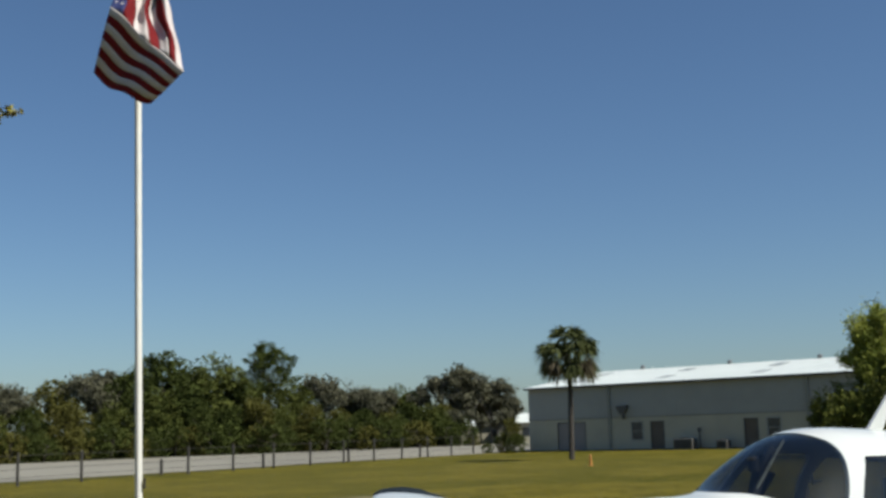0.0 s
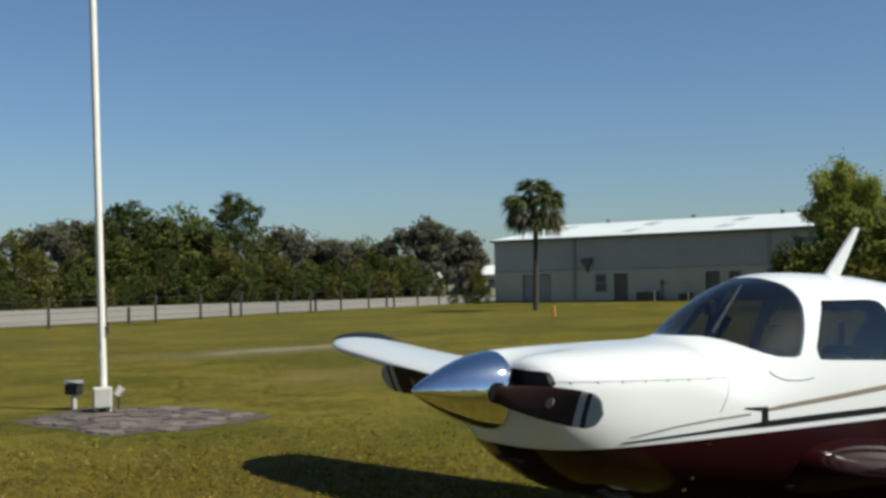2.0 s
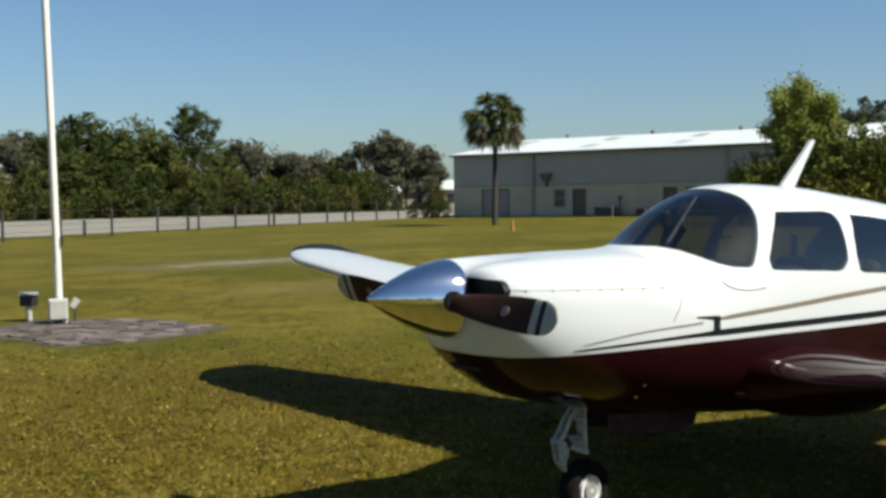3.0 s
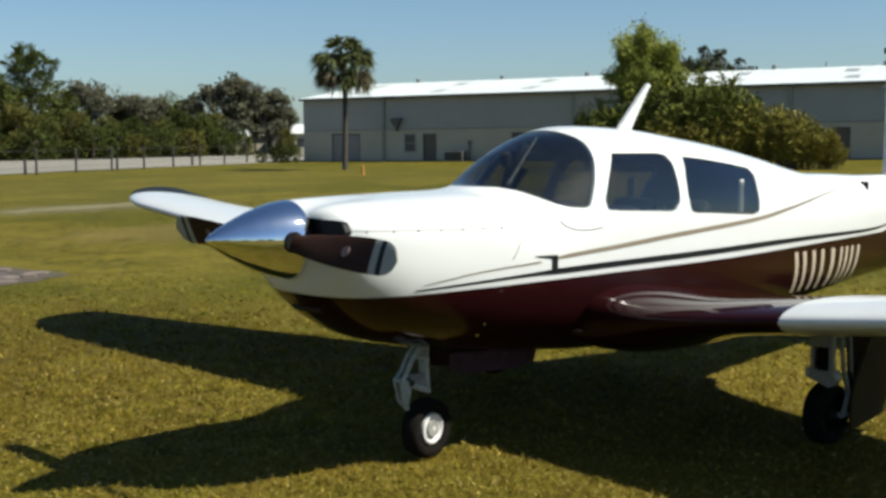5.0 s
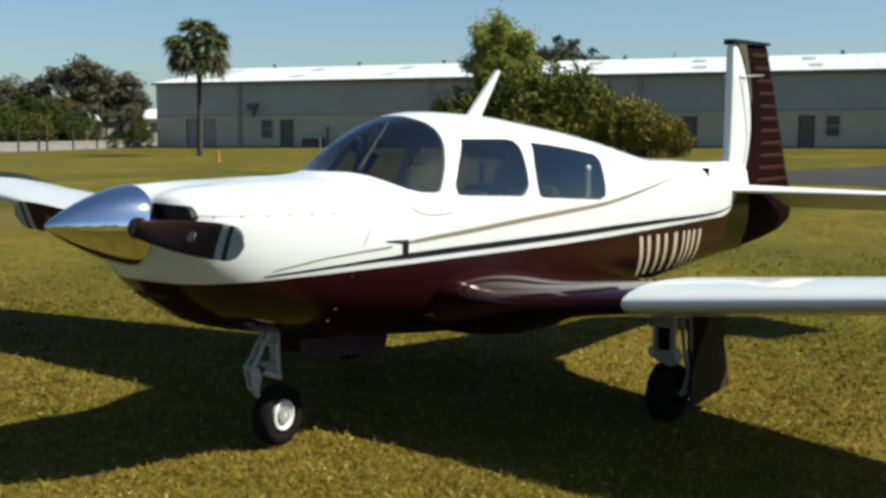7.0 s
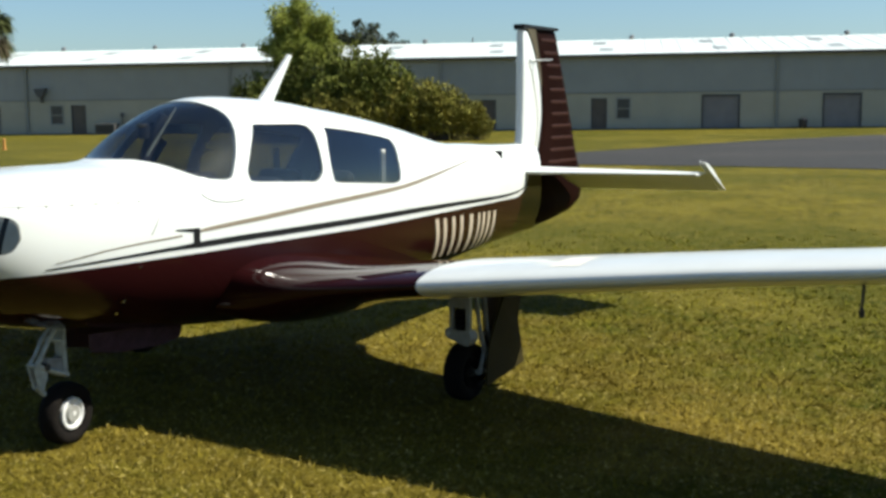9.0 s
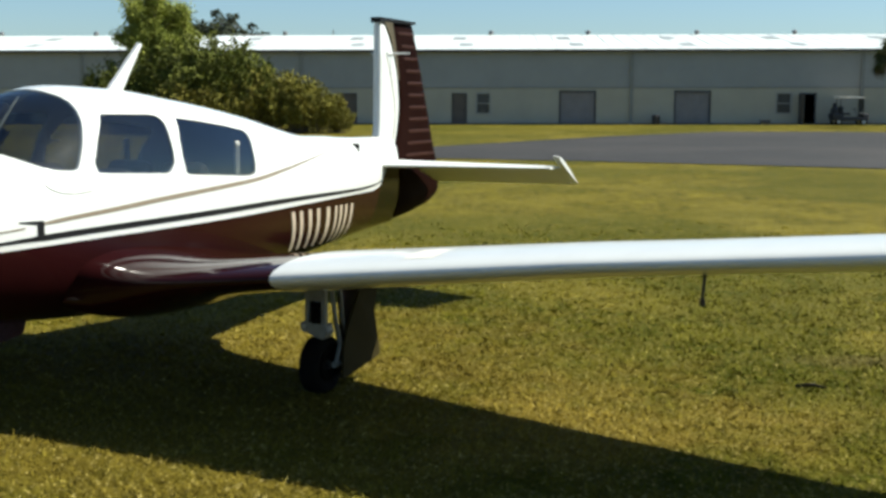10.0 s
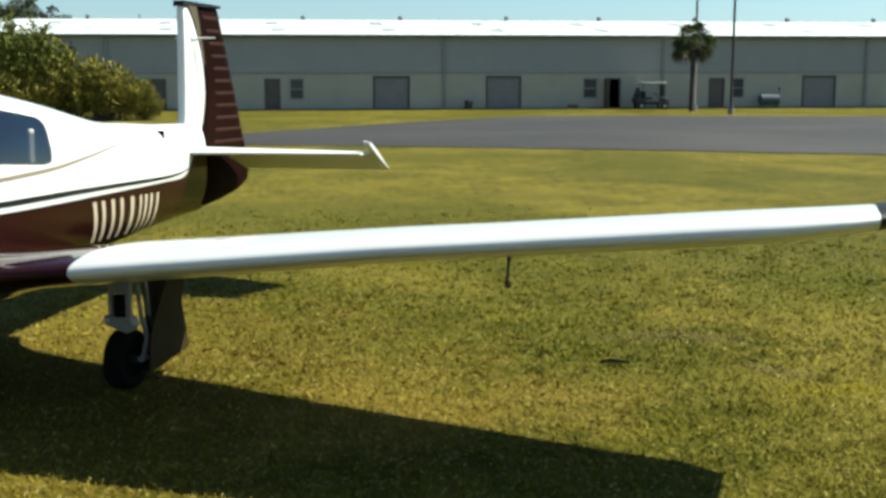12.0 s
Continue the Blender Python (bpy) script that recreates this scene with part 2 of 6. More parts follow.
def grass_material(name, blades):
    m, n, l = node_material(name)
    p = n["Principled BSDF"]
    p.inputs["Roughness"].default_value = 0.7
    p.inputs["Specular IOR Level"].default_value = 0.04
    p.inputs["Specular Tint"].default_value = (0.95, 0.80, 0.15, 1)
    geo = n.new("ShaderNodeNewGeometry")
    pos = geo.outputs["Position"]

    def noise_at(scale, lo, hi, detail=6):
        q = n.new("ShaderNodeTexNoise")
        q.inputs["Scale"].default_value = scale
        q.inputs["Detail"].default_value = detail
        q.inputs["Roughness"].default_value = 0.6
        l.new(pos, q.inputs["Vector"])
        r = n.new("ShaderNodeMapRange")
        r.inputs[1].default_value, r.inputs[2].default_value = lo, hi
        l.new(q.outputs[0], r.inputs[0])
        return r.outputs[0]

    def mixed(f, a, b, most=1.0):
        k = n.new("ShaderNodeMix")
        k.data_type = "RGBA"
        l.new(math_node(n, l, "MULTIPLY", f, most), k.inputs[0])
        for i, v in ((6, a), (7, b)):
            if isinstance(v, tuple):
                k.inputs[i].default_value = (0.80 * v[0], 0.785 * v[1], 0.62 * v[2], 1)
            else:
                l.new(v, k.inputs[i])
        return k.outputs[2]

    c = mixed(noise_at(6.5, 0.46, 0.56), (0.175, 0.143, 0.028, 1), (0.053, 0.055, 0.005, 1))
    c = mixed(noise_at(20.0, 0.50, 0.62), c, (0.030, 0.024, 0.004, 1), 0.66)
    c = mixed(noise_at(3.1, 0.46, 0.62), c, (0.082, 0.078, 0.007, 1), 0.6)
    c = mixed(noise_at(1.2, 0.50, 0.62), c, (0.195, 0.160, 0.020, 1), 0.6)
    c = mixed(noise_at(0.85, 0.50, 0.60), c, (0.060, 0.060, 0.005, 1), 0.45)
    c = mixed(noise_at(0.45, 0.49, 0.56), c, (0.168, 0.139, 0.027, 1), 0.62)
    c = mixed(noise_at(0.15, 0.48, 0.55), c, (0.054, 0.060, 0.007, 1), 0.62)
    # worn straw-coloured and greener places: middle, half lengths, turn, colour
    edge = noise_at(2.0, 0.25, 0.75)
    xy = n.new("ShaderNodeSeparateXYZ")
    l.new(pos, xy.inputs[0])
    for cx, cy, ra, rb, turn, col in ((20.0, 40.0, 26.0, 13.0, 0.45, (0.130, 0.114, 0.034, 1)), (-2.0, 4.5, 5.5, 4.5, 0.5, (0.080, 0.054, 0.012, 1)), (1.0, -1.0, 4.0, 3.0, 0.2, (0.130, 0.092, 0.020, 1)), (4.08, -4.38, 0.55, 0.22, -1.35, (0.100, 0.080, 0.032, 1)), (3.22, -5.14, 0.40, 0.14, -2.05, (0.105, 0.085, 0.036, 1)), (4.85, -4.45, 0.55, 0.40, -0.9, (0.165, 0.132, 0.024, 1)), (2.90, -5.50, 0.40, 0.13, -1.2, (0.19, 0.155, 0.010, 1)), (6.6, -5.9, 1.7, 1.1, -0.6, (0.060, 0.072, 0.004, 1)), (1.9, -3.2, 1.5, 0.9, -1.0, (0.19, 0.14, 0.032, 1)), (9.6, 25.6, 5.0, 2.2, 0.10, (0.13, 0.115, 0.075, 1)), (10.2, 25.9, 3.6, 1.0, 0.2, (0.22, 0.20, 0.15, 1)), (6.9, 16.0, 2.8, 2.2, 0.3, (0.165, 0.125, 0.052, 1))):
        dx = math_node(n, l, "SUBTRACT", xy.outputs[0], cx)
        dy = math_node(n, l, "SUBTRACT", xy.outputs[1], cy)
        co, si = math.cos(turn), math.sin(turn)
        u = math_node(n, l, "MULTIPLY_ADD", dx, co / ra, math_node(n, l, "MULTIPLY", dy, si / ra))
        v = math_node(n, l, "MULTIPLY_ADD", dx, -si / rb, math_node(n, l, "MULTIPLY", dy, co / rb))
        rr = math_node(n, l, "MULTIPLY_ADD", u, u, math_node(n, l, "MULTIPLY", v, v))
        f = math_node(n, l, "SUBTRACT", math_node(n, l, "MULTIPLY_ADD", edge, 1.6, 0.35), rr)
        k = n.new("ShaderNodeClamp")
        l.new(f, k.inputs[0])
        c = mixed(k.outputs[0], c, col, 0.3 if ra > 20 else 0.85 if cy > 25.55 else 0.6)
    c = mixed(noise_at(34.0, 0.59, 0.66, 3), c, (0.34, 0.28, 0.12, 1))
    if blades:
        hv, mr = n.new("ShaderNodeHueSaturation"), n.new("ShaderNodeMapRange")
        mr.inputs[3].default_value, mr.inputs[4].default_value = 1.0, 2.3
        l.new(geo.outputs["Random Per Island"], mr.inputs[0])
        l.new(mr.outputs[0], hv.inputs["Value"])
        l.new(c, hv.inputs["Color"])
        c = hv.outputs[0]
    else:
        b = n.new("ShaderNodeTexNoise")
        b.inputs["Scale"].default_value = 22
        b.inputs["Detail"].default_value = 8
        l.new(pos, b.inputs["Vector"])
        bp = n.new("ShaderNodeBump")
        bp.inputs["Strength"].default_value = 0.9
        bp.inputs["Distance"].default_value = 0.06
        l.new(b.outputs[0], bp.inputs["Height"])
        l.new(bp.outputs[0], p.inputs["Normal"])
    l.new(c, p.inputs["Base Color"])
    return m


M_LAWN = grass_material("dry_lawn", False)
M_BLADES = grass_material("grass_blades", True)


# ---- building helpers ----
def finish(name, data, material_, parent=None, label="", smooth=False):
    mats = material_ if isinstance(material_, (list, tuple)) else [material_]
    for k in mats:
        data.materials.append(k)
    if smooth:
        data.polygons.foreach_set("use_smooth", [True] * len(data.polygons))
    ob = new(name, data)
    if parent is not None:
        ob.parent = parent
    if label:
        tagged(ob, label)
    return ob


def part(name, bm, material_, parent=None, label="", smooth=False, sharp=40):
    bmesh.ops.recalc_face_normals(bm, faces=bm.faces)
    data = bpy.data.meshes.new(name)
    bm.to_mesh(data)
    bm.free()
    ob = finish(name, data, material_, parent, label, smooth)
    if smooth:
        data.set_sharp_from_angle(angle=radians(sharp))
    return ob


def raw(name, verts, faces, material_, parent=None, label="", smooth=False):
    data = bpy.data.meshes.new(name)
    data.from_pydata(verts, [], faces)
    data.update()
    return finish(name, data, material_, parent, label, smooth)


def empty(name, m, label, category, group="", kind=""):
    ob = new(name)
    ob.matrix_basis = m
    return tagged(ob, label, category, group, kind)


def box(bm, c, s, bevel=0.0, m=None):
    r = bmesh.ops.create_cube(bm, size=1.0, matrix=(m or Matrix()) @ Matrix.Translation(c) @ Matrix.Diagonal((*s, 1)))
    if bevel:
        edges = list({e for v in r["verts"] for e in v.link_edges})
        bmesh.ops.bevel(bm, geom=edges, offset=bevel, segments=2, affect="EDGES", profile=0.5)
    return bm


def tube(bm, a, b, r0, r1=None, seg=10, caps=True):
    a, b = Vector(a), Vector(b)
    d = b - a
    m = Matrix.Translation((a + b) / 2) @ d.to_track_quat("Z", "Y").to_matrix().to_4x4()
    bmesh.ops.create_cone(bm, cap_ends=caps, segments=seg, radius1=r0, radius2=r0 if r1 is None else r1, depth=d.length, matrix=m)
    return bm


def revolve(bm, profile, origin, axis="x", seg=32):
    """Turn a profile of (along, radius) round an axis."""
    rings = []
    for a, r in profile:
        ring = []
        for k in range(seg):
            t = 2 * math.pi * k / seg
            u, v = r * math.cos(t), r * math.sin(t)
            p = {"x": (a, u, v), "y": (u, a, v), "z": (u, v, a)}[axis]
            ring.append(bm.verts.new(Vector(origin) + Vector(p)))
        rings.append(ring)
    for p, q in zip(rings, rings[1:]):
        for k in range(seg):
            bm.faces.new((p[k], p[(k + 1) % seg], q[(k + 1) % seg], q[k]))
    for ring in (rings[0], rings[-1]):
        bm.faces.new(ring)
    bmesh.ops.remove_doubles(bm, verts=bm.verts, dist=1e-5)
    return bm


def prism(bm, outline, a, b, put):
    """A closed outline of 2D points, pushed from a to b; put(u, v, w) gives the place."""
    lo = [bm.verts.new(put(u, v, a)) for u, v in outline]
    hi = [bm.verts.new(put(u, v, b)) for u, v in outline]
    n = len(outline)
    bm.faces.new(lo)
    bm.faces.new(hi[::-1])
    for i in range(n):
        bm.faces.new((lo[i], lo[(i + 1) % n], hi[(i + 1) % n], hi[i]))
    return bm


def rounded(points, radius, steps=6):
    """A polygon with its corners rounded; radius is one number or one a corner."""
    out, n = [], len(points)
    for i in range(n):
        r = radius[i] if isinstance(radius, (list, tuple)) else radius
        p, a, b = Vector(points[i]), Vector(points[i - 1]), Vector(points[(i + 1) % n])
        if r <= 0:
            out.append(tuple(p))
            continue
        u, v = (a - p).normalized(), (b - p).normalized()
        p0, p1 = p + u * r, p + v * r
        for k in range(steps + 1):
            t = k / steps
            out.append(tuple((1 - t) ** 2 * p0 + 2 * t * (1 - t) * p + t * t * p1))
    return out


def table(rows, x):
    """Smooth interpolation in rows of (x, values...)."""
    xs = [r[0] for r in rows]
    if x <= xs[0]:
        return rows[0][1:]
    if x >= xs[-1]:
        return rows[-1][1:]
    i = max(k for k in range(len(xs)) if xs[k] <= x)
    i = min(i, len(xs) - 2)
    h = xs[i + 1] - xs[i]
    t = (x - xs[i]) / h
    out = []
    for k in range(1, len(rows[0])):
        def slope(j):
            if j == 0:
                return (rows[1][k] - rows[0][k]) / (xs[1] - xs[0])
            if j == len(xs) - 1:
                return (rows[-1][k] - rows[-2][k]) / (xs[-1] - xs[-2])
            s0 = (rows[j][k] - rows[j - 1][k]) / (xs[j] - xs[j - 1])
            s1 = (rows[j + 1][k] - rows[j][k]) / (xs[j + 1] - xs[j])
            return 0.0 if s0 * s1 <= 0 else 2 * s0 * s1 / (s0 + s1)
        a, b, m0, m1 = rows[i][k], rows[i + 1][k], slope(i) * h, slope(i + 1) * h
        out.append((2 * t**3 - 3 * t**2 + 1) * a + (t**3 - 2 * t**2 + t) * m0 + (-2 * t**3 + 3 * t**2) * b + (t**3 - t**2) * m1)
    return out


# ---- ground, road, apron ----
def ground_sheet():
    xs = sorted({-1500, -700, -350, 350, 700, 1500} | set(range(-200, 201, 10)))
    verts = [(x, y, gz(x, y)) for y in xs for x in xs]
    n = len(xs)
    faces = [(j * n + i, j * n + i + 1, (j + 1) * n + i + 1, (j + 1) * n + i) for j in range(n - 1) for i in range(n - 1)]
    return tagged(raw("ground", verts, faces, M_LAWN), "dry olive-green mown lawn with yellow patches", "ground", kind="structure")


def flat_patch(name, outline, lift, material_, label, category, cells=1):
    bm = bmesh.new()
    f = bm.faces.new([bm.verts.new((x, y, 0)) for x, y in outline])
    bmesh.ops.triangulate(bm, faces=[f])
    for v in bm.verts:
        v.co.z = gz(v.co.x, v.co.y) + lift
    for f in bm.faces:
        if f.normal.z < 0:
            f.normal_flip()
    data = bpy.data.meshes.new(name)
    bm.to_mesh(data)
    bm.free()
    return tagged(finish(name, data, material_), label, category, kind="structure")


def wobble(points, amount, steps, seed):
    """An uneven closed outline through points."""
    rnd = random.Random(seed)
    out = []
    n = len(points)
    for i in range(n):
        a, b = points[i], points[(i + 1) % n]
        for k in range(steps):
            t = k / steps
            out.append((a[0] + (b[0] - a[0]) * t + rnd.uniform(-amount, amount), a[1] + (b[1] - a[1]) * t + rnd.uniform(-amount, amount)))
    return out


ground_sheet()
flat_patch("road", [(-90, 14), (-40, 36), (9.7, 57.8), (30, 66.6), (46.7, 73.2), (90, 92), (140, 112), (140, 138), (76, 118.5), (57, 122), (22.5, 115), (-40, 104), (-90, 96)], 0.02, M_CONCRETE, "pale sunlit concrete taxiway beyond the fence", "road")
flat_patch("apron", wobble([(27.0, 9.6), (27.3, 5.0), (27.1, -1.3), (26.5, -7.0), (25.0, -30), (23, -60), (68, -60), (61.5, -30), (60.4, -9.2), (60.0, 2.0), (58.0, 7.2), (48.0, 10.6), (40.0, 12.0), (34.0, 13.2)], 0.10, 6, 3), 0.015, M_ASPHALT, "grey worn asphalt apron in the lawn", "apron")


# ---- the aeroplane ----
# x aft from the nose wheel, y to its far wing, z up
# fuselage lines along x: half width, crown, keel, widest height, roundness above and below
HALF_WIDTH = [(-0.905, 0.26), (-0.885, 0.36), (-0.84, 0.425), (-0.74, 0.475), (-0.5, 0.525), (-0.1, 0.555), (0.15, 0.565), (0.32, 0.572), (0.5, 0.578), (0.85, 0.585), (1.15, 0.588), (1.62, 0.585), (2, 0.57), (2.4, 0.535), (3, 0.455), (3.8, 0.345), (4.3, 0.275), (4.7, 0.215), (5.15, 0.152), (5.46, 0.108)]
CROWN = [(-0.905, 1.395), (-0.885, 1.442), (-0.84, 1.468), (-0.74, 1.484), (-0.5, 1.490), (-0.1, 1.496), (0.12, 1.499), (0.19, 1.504), (0.36, 1.542), (0.64, 1.723), (0.88, 1.815), (1.15, 1.854), (1.62, 1.835), (2, 1.789), (2.4, 1.739), (2.95, 1.652), (3.3, 1.583), (3.7, 1.509), (3.86, 1.49), (4.2, 1.476), (4.7, 1.450), (5.15, 1.441), (5.46, 1.434)]
KEEL = [(-0.905, 1.14), (-0.885, 1.06), (-0.84, 0.99), (-0.74, 0.88), (-0.5, 0.745), (-0.1, 0.655), (0.15, 0.61), (0.32, 0.585), (0.5, 0.56), (0.85, 0.52), (1.15, 0.49), (1.62, 0.47), (2, 0.465), (2.4, 0.47), (3, 0.495), (3.8, 0.54), (4.3, 0.575), (4.7, 0.605), (5.15, 0.632), (5.46, 0.645)]
WIDEST = [(-0.905, 1.28), (-0.885, 1.28), (-0.84, 1.27), (-0.74, 1.25), (-0.5, 1.22), (-0.1, 1.19), (0.15, 1.17), (0.32, 1.16), (0.5, 1.15), (2, 1.15), (2.4, 1.14), (3, 1.12), (3.8, 1.09), (4.3, 1.08), (5.46, 1.08)]
ROUND_TOP = [(-0.905, 2.4), (-0.885, 2.8), (-0.84, 3.1), (-0.74, 3.3), (-0.5, 3.3), (-0.1, 3.1), (0.12, 2.6), (0.22, 2.05), (0.36, 1.78), (0.64, 1.86), (0.88, 2.12), (1.15, 2.40), (2, 2.5), (2.4, 2.4), (3, 2.3), (3.8, 2.2), (5.46, 2.2)]
ROUND_LOW = [(-0.905, 2.2), (-0.74, 2.2), (-0.5, 2.3), (-0.1, 2.4), (0.15, 2.5), (0.32, 2.5), (0.5, 2.6), (2, 2.6), (2.4, 2.5), (3, 2.4), (3.8, 2.3), (4.3, 2.2), (5.46, 2.2)]


def hull_at(x):
    return [table(rows, x)[0] for rows in (HALF_WIDTH, CROWN, KEEL, WIDEST, ROUND_TOP, ROUND_LOW)]


def hull_y(x, z):
    w, zt, zb, zc, nt, nb = hull_at(x)
    h, n = ((zt - zc), nt) if z > zc else ((zc - zb), nb)
    k = min(1.0, abs(z - zc) / h)
    return w * max(0.0, 1 - k**n) ** (1 / n)


def hull_ring(x, seg=72, inset=0.0):
    w, zt, zb, zc, nt, nb = hull_at(x)
    out = []
    for k in range(seg):
        t = 2 * math.pi * (k + 0.5) / seg
        c, s = math.cos(t), math.sin(t)
        n, h = (nt, zt - zc) if s > 0 else (nb, zc - zb)
        y = max(0.01, w - inset) * math.copysign(abs(c) ** (2 / n), c)
        z = zc + max(0.01, h - inset) * math.copysign(abs(s) ** (2 / n), s)
        if x < -0.42 and s > 0:
            # a dip behind the spinner, between the cheeks over the two inlets
            z -= 0.060 * min(1.0, (-0.42 - x) / 0.36) * math.exp(-(y / 0.13) ** 2) * max(0.0, (z - zc) / (zt - zc)) ** 3
        out.append((x, y, z))
    return out


def hull_solid(inset, x0, x1, steps):
    bm = bmesh.new()
    xs = [x0 + (x1 - x0) * (k / steps) ** 1.0 for k in range(steps + 1)]
    if inset == 0.0:
        xs = sorted(set([-0.905, -0.895, -0.885, -0.87, -0.855] + xs))
    rings = [[bm.verts.new(p) for p in hull_ring(x, inset=inset)] for x in xs]
    n = len(rings[0])
    for p, q in zip(rings, rings[1:]):
        for k in range(n):
            bm.faces.new((p[k], p[(k + 1) % n], q[(k + 1) % n], q[k]))
    bm.faces.new(rings[0])
    bm.faces.new(rings[-1][::-1])
    bmesh.ops.recalc_face_normals(bm, faces=bm.faces)
    return bm


def as_object(bm):
    bmesh.ops.recalc_face_normals(bm, faces=bm.faces)
    data = bpy.data.meshes.new("work")
    bm.to_mesh(data)
    bm.free()
    return new("work", data)


def combined(first, steps):
    """The mesh of first after boolean steps of (operation, other); all the work objects go."""
    for op, other in steps:
        b = first.modifiers.new("cut", "BOOLEAN")
        b.operation, b.solver, b.object = op, "EXACT", other
    dg = bpy.context.evaluated_depsgraph_get()
    data = bpy.data.meshes.new_from_object(first.evaluated_get(dg))
    for ob in {first, *[o for _, o in steps]}:
        bpy.data.objects.remove(ob)
    return data


WINDSHIELD = [(0.225, 1.506), (0.297, 1.518), (0.371, 1.514), (0.43, 1.493), (0.497, 1.452), (0.566, 1.417), (0.63, 1.402), (0.735, 1.393), (0.772, 1.402), (0.798, 1.435), (0.862, 1.528), (0.901, 1.591), (0.939, 1.655), (0.964, 1.713), (0.973, 1.752), (0.970, 1.786), (0.950, 1.815), (0.93, 2.05), (0.05, 2.05), (0.05, 1.53), (0.17, 1.512)]
WINDOW_A = rounded([(0.900, 1.376), (0.978, 1.368), (1.485, 1.339), (1.521, 1.351), (1.560, 1.394), (1.571, 1.452), (1.582, 1.537), (1.597, 1.630), (1.570, 1.675), (1.495, 1.687), (1.085, 1.692), (0.975, 1.557), (0.893, 1.431)], 0.014, 3)
WINDOW_B = rounded([(1.664, 1.331), (1.706, 1.320), (2.405, 1.269), (2.492, 1.279), (2.516, 1.334), (2.534, 1.428), (2.572, 1.525), (2.540, 1.568), (2.316, 1.601), (1.966, 1.642), (1.740, 1.662), (1.670, 1.534), (1.650, 1.431)], 0.014, 3)
INLET = rounded([(0.10, 1.318), (0.405, 1.308), (0.43, 1.345), (0.395, 1.402), (0.12, 1.412)], [0.035, 0.02, 0.015, 0.03, 0.035])
side_put = lambda u, v, w: (u, w, v)
front_put = lambda u, v, w: (w, u, v)
mirror_put = lambda u, v, w: (w, -u, v)


def fuselage_mesh():
    outer = as_object(hull_solid(0.0, -0.84, 5.46, 130))
    inner = as_object(hull_solid(0.022, -0.80, 5.0, 80))
    cuts = [("DIFFERENCE", inner)]
    for outline in (WINDSHIELD, WINDOW_A, WINDOW_B):
        cuts.append(("DIFFERENCE", as_object(prism(bmesh.new(), outline, -1.2, 1.2, side_put))))
    for put in (front_put, mirror_put):
        cuts.append(("DIFFERENCE", as_object(prism(bmesh.new(), INLET, -1.2, -0.55, put))))
    return largest_piece(combined(outer, cuts))


def largest_piece(data):
    """Drops the loose slivers that a cut can leave."""
    bm = bmesh.new()
    bm.from_mesh(data)
    left, pieces = set(bm.verts), []
    while left:
        stack, piece = [left.pop()], []
        while stack:
            v = stack.pop()
            piece.append(v)
            for e in v.link_edges:
                w = e.other_vert(v)
                if w in left:
                    left.remove(w)
                    stack.append(w)
        pieces.append(piece)
    pieces.sort(key=len)
    for piece in pieces[:-1]:
        bmesh.ops.delete(bm, geom=piece, context="VERTS")
    bm.to_mesh(data)
    bm.free()
    return data


def pane_mesh(outline, lo, hi):
    a = as_object(hull_solid(0.006, -0.2, 3.2, 100))
    b = as_object(hull_solid(0.011, -0.3, 3.3, 100))
    c = as_object(prism(bmesh.new(), outline, lo, hi, side_put))
    return combined(a, [("DIFFERENCE", b), ("INTERSECT", c)])


plane = empty("airplane", Matrix(), "white and maroon low-wing propeller airplane parked on the lawn", "airplane")
hull_data = fuselage_mesh()
fuselage = finish("fuselage", hull_data, [M_HULL], plane, "glossy white over maroon fuselage", True)
hull_data.set_sharp_from_angle(angle=radians(35))


def glazed(name, outline, lo, hi, label):
    d = pane_mesh(outline, lo, hi)
    ob = finish(name, d, [M_GLASS], plane, label, True)
    d.set_sharp_from_angle(angle=radians(35))
    return ob


glazed("windshield", WINDSHIELD, -1.2, 1.2, "dark tinted wraparound windshield")
for lo, hi in ((-1.2, -0.05), (0.05, 1.2)):
    glazed("side_window", WINDOW_A, lo, hi, "tinted side window")
    glazed("side_window", WINDOW_B, lo, hi, "tinted side window")


def hull_strip(name, x0, x1, mid, half, material_, label="", lift=0.003, steps=90, parent=None):
    """A thin painted band that follows the side of the hull, on both sides."""
    for side in (-1, 1):
        verts, faces = [], []
        for k in range(steps + 1):
            x = x0 + (x1 - x0) * k / steps
            c, h = mid(x), half(x)
            for q in (-1, -0.33, 0.33, 1):
                z = c + q * h
                verts.append((x, side * (hull_y(x, z) + lift), z))
        for k in range(steps):
            for q in range(3):
                a = k * 4 + q
                f = (a, a + 1, a + 5, a + 4)
                faces.append(f if side < 0 else f[::-1])
        raw(name, verts, faces, material_, parent or plane, label, True)


def lerp_table(rows):
    return lambda x: table(rows, x)[0]


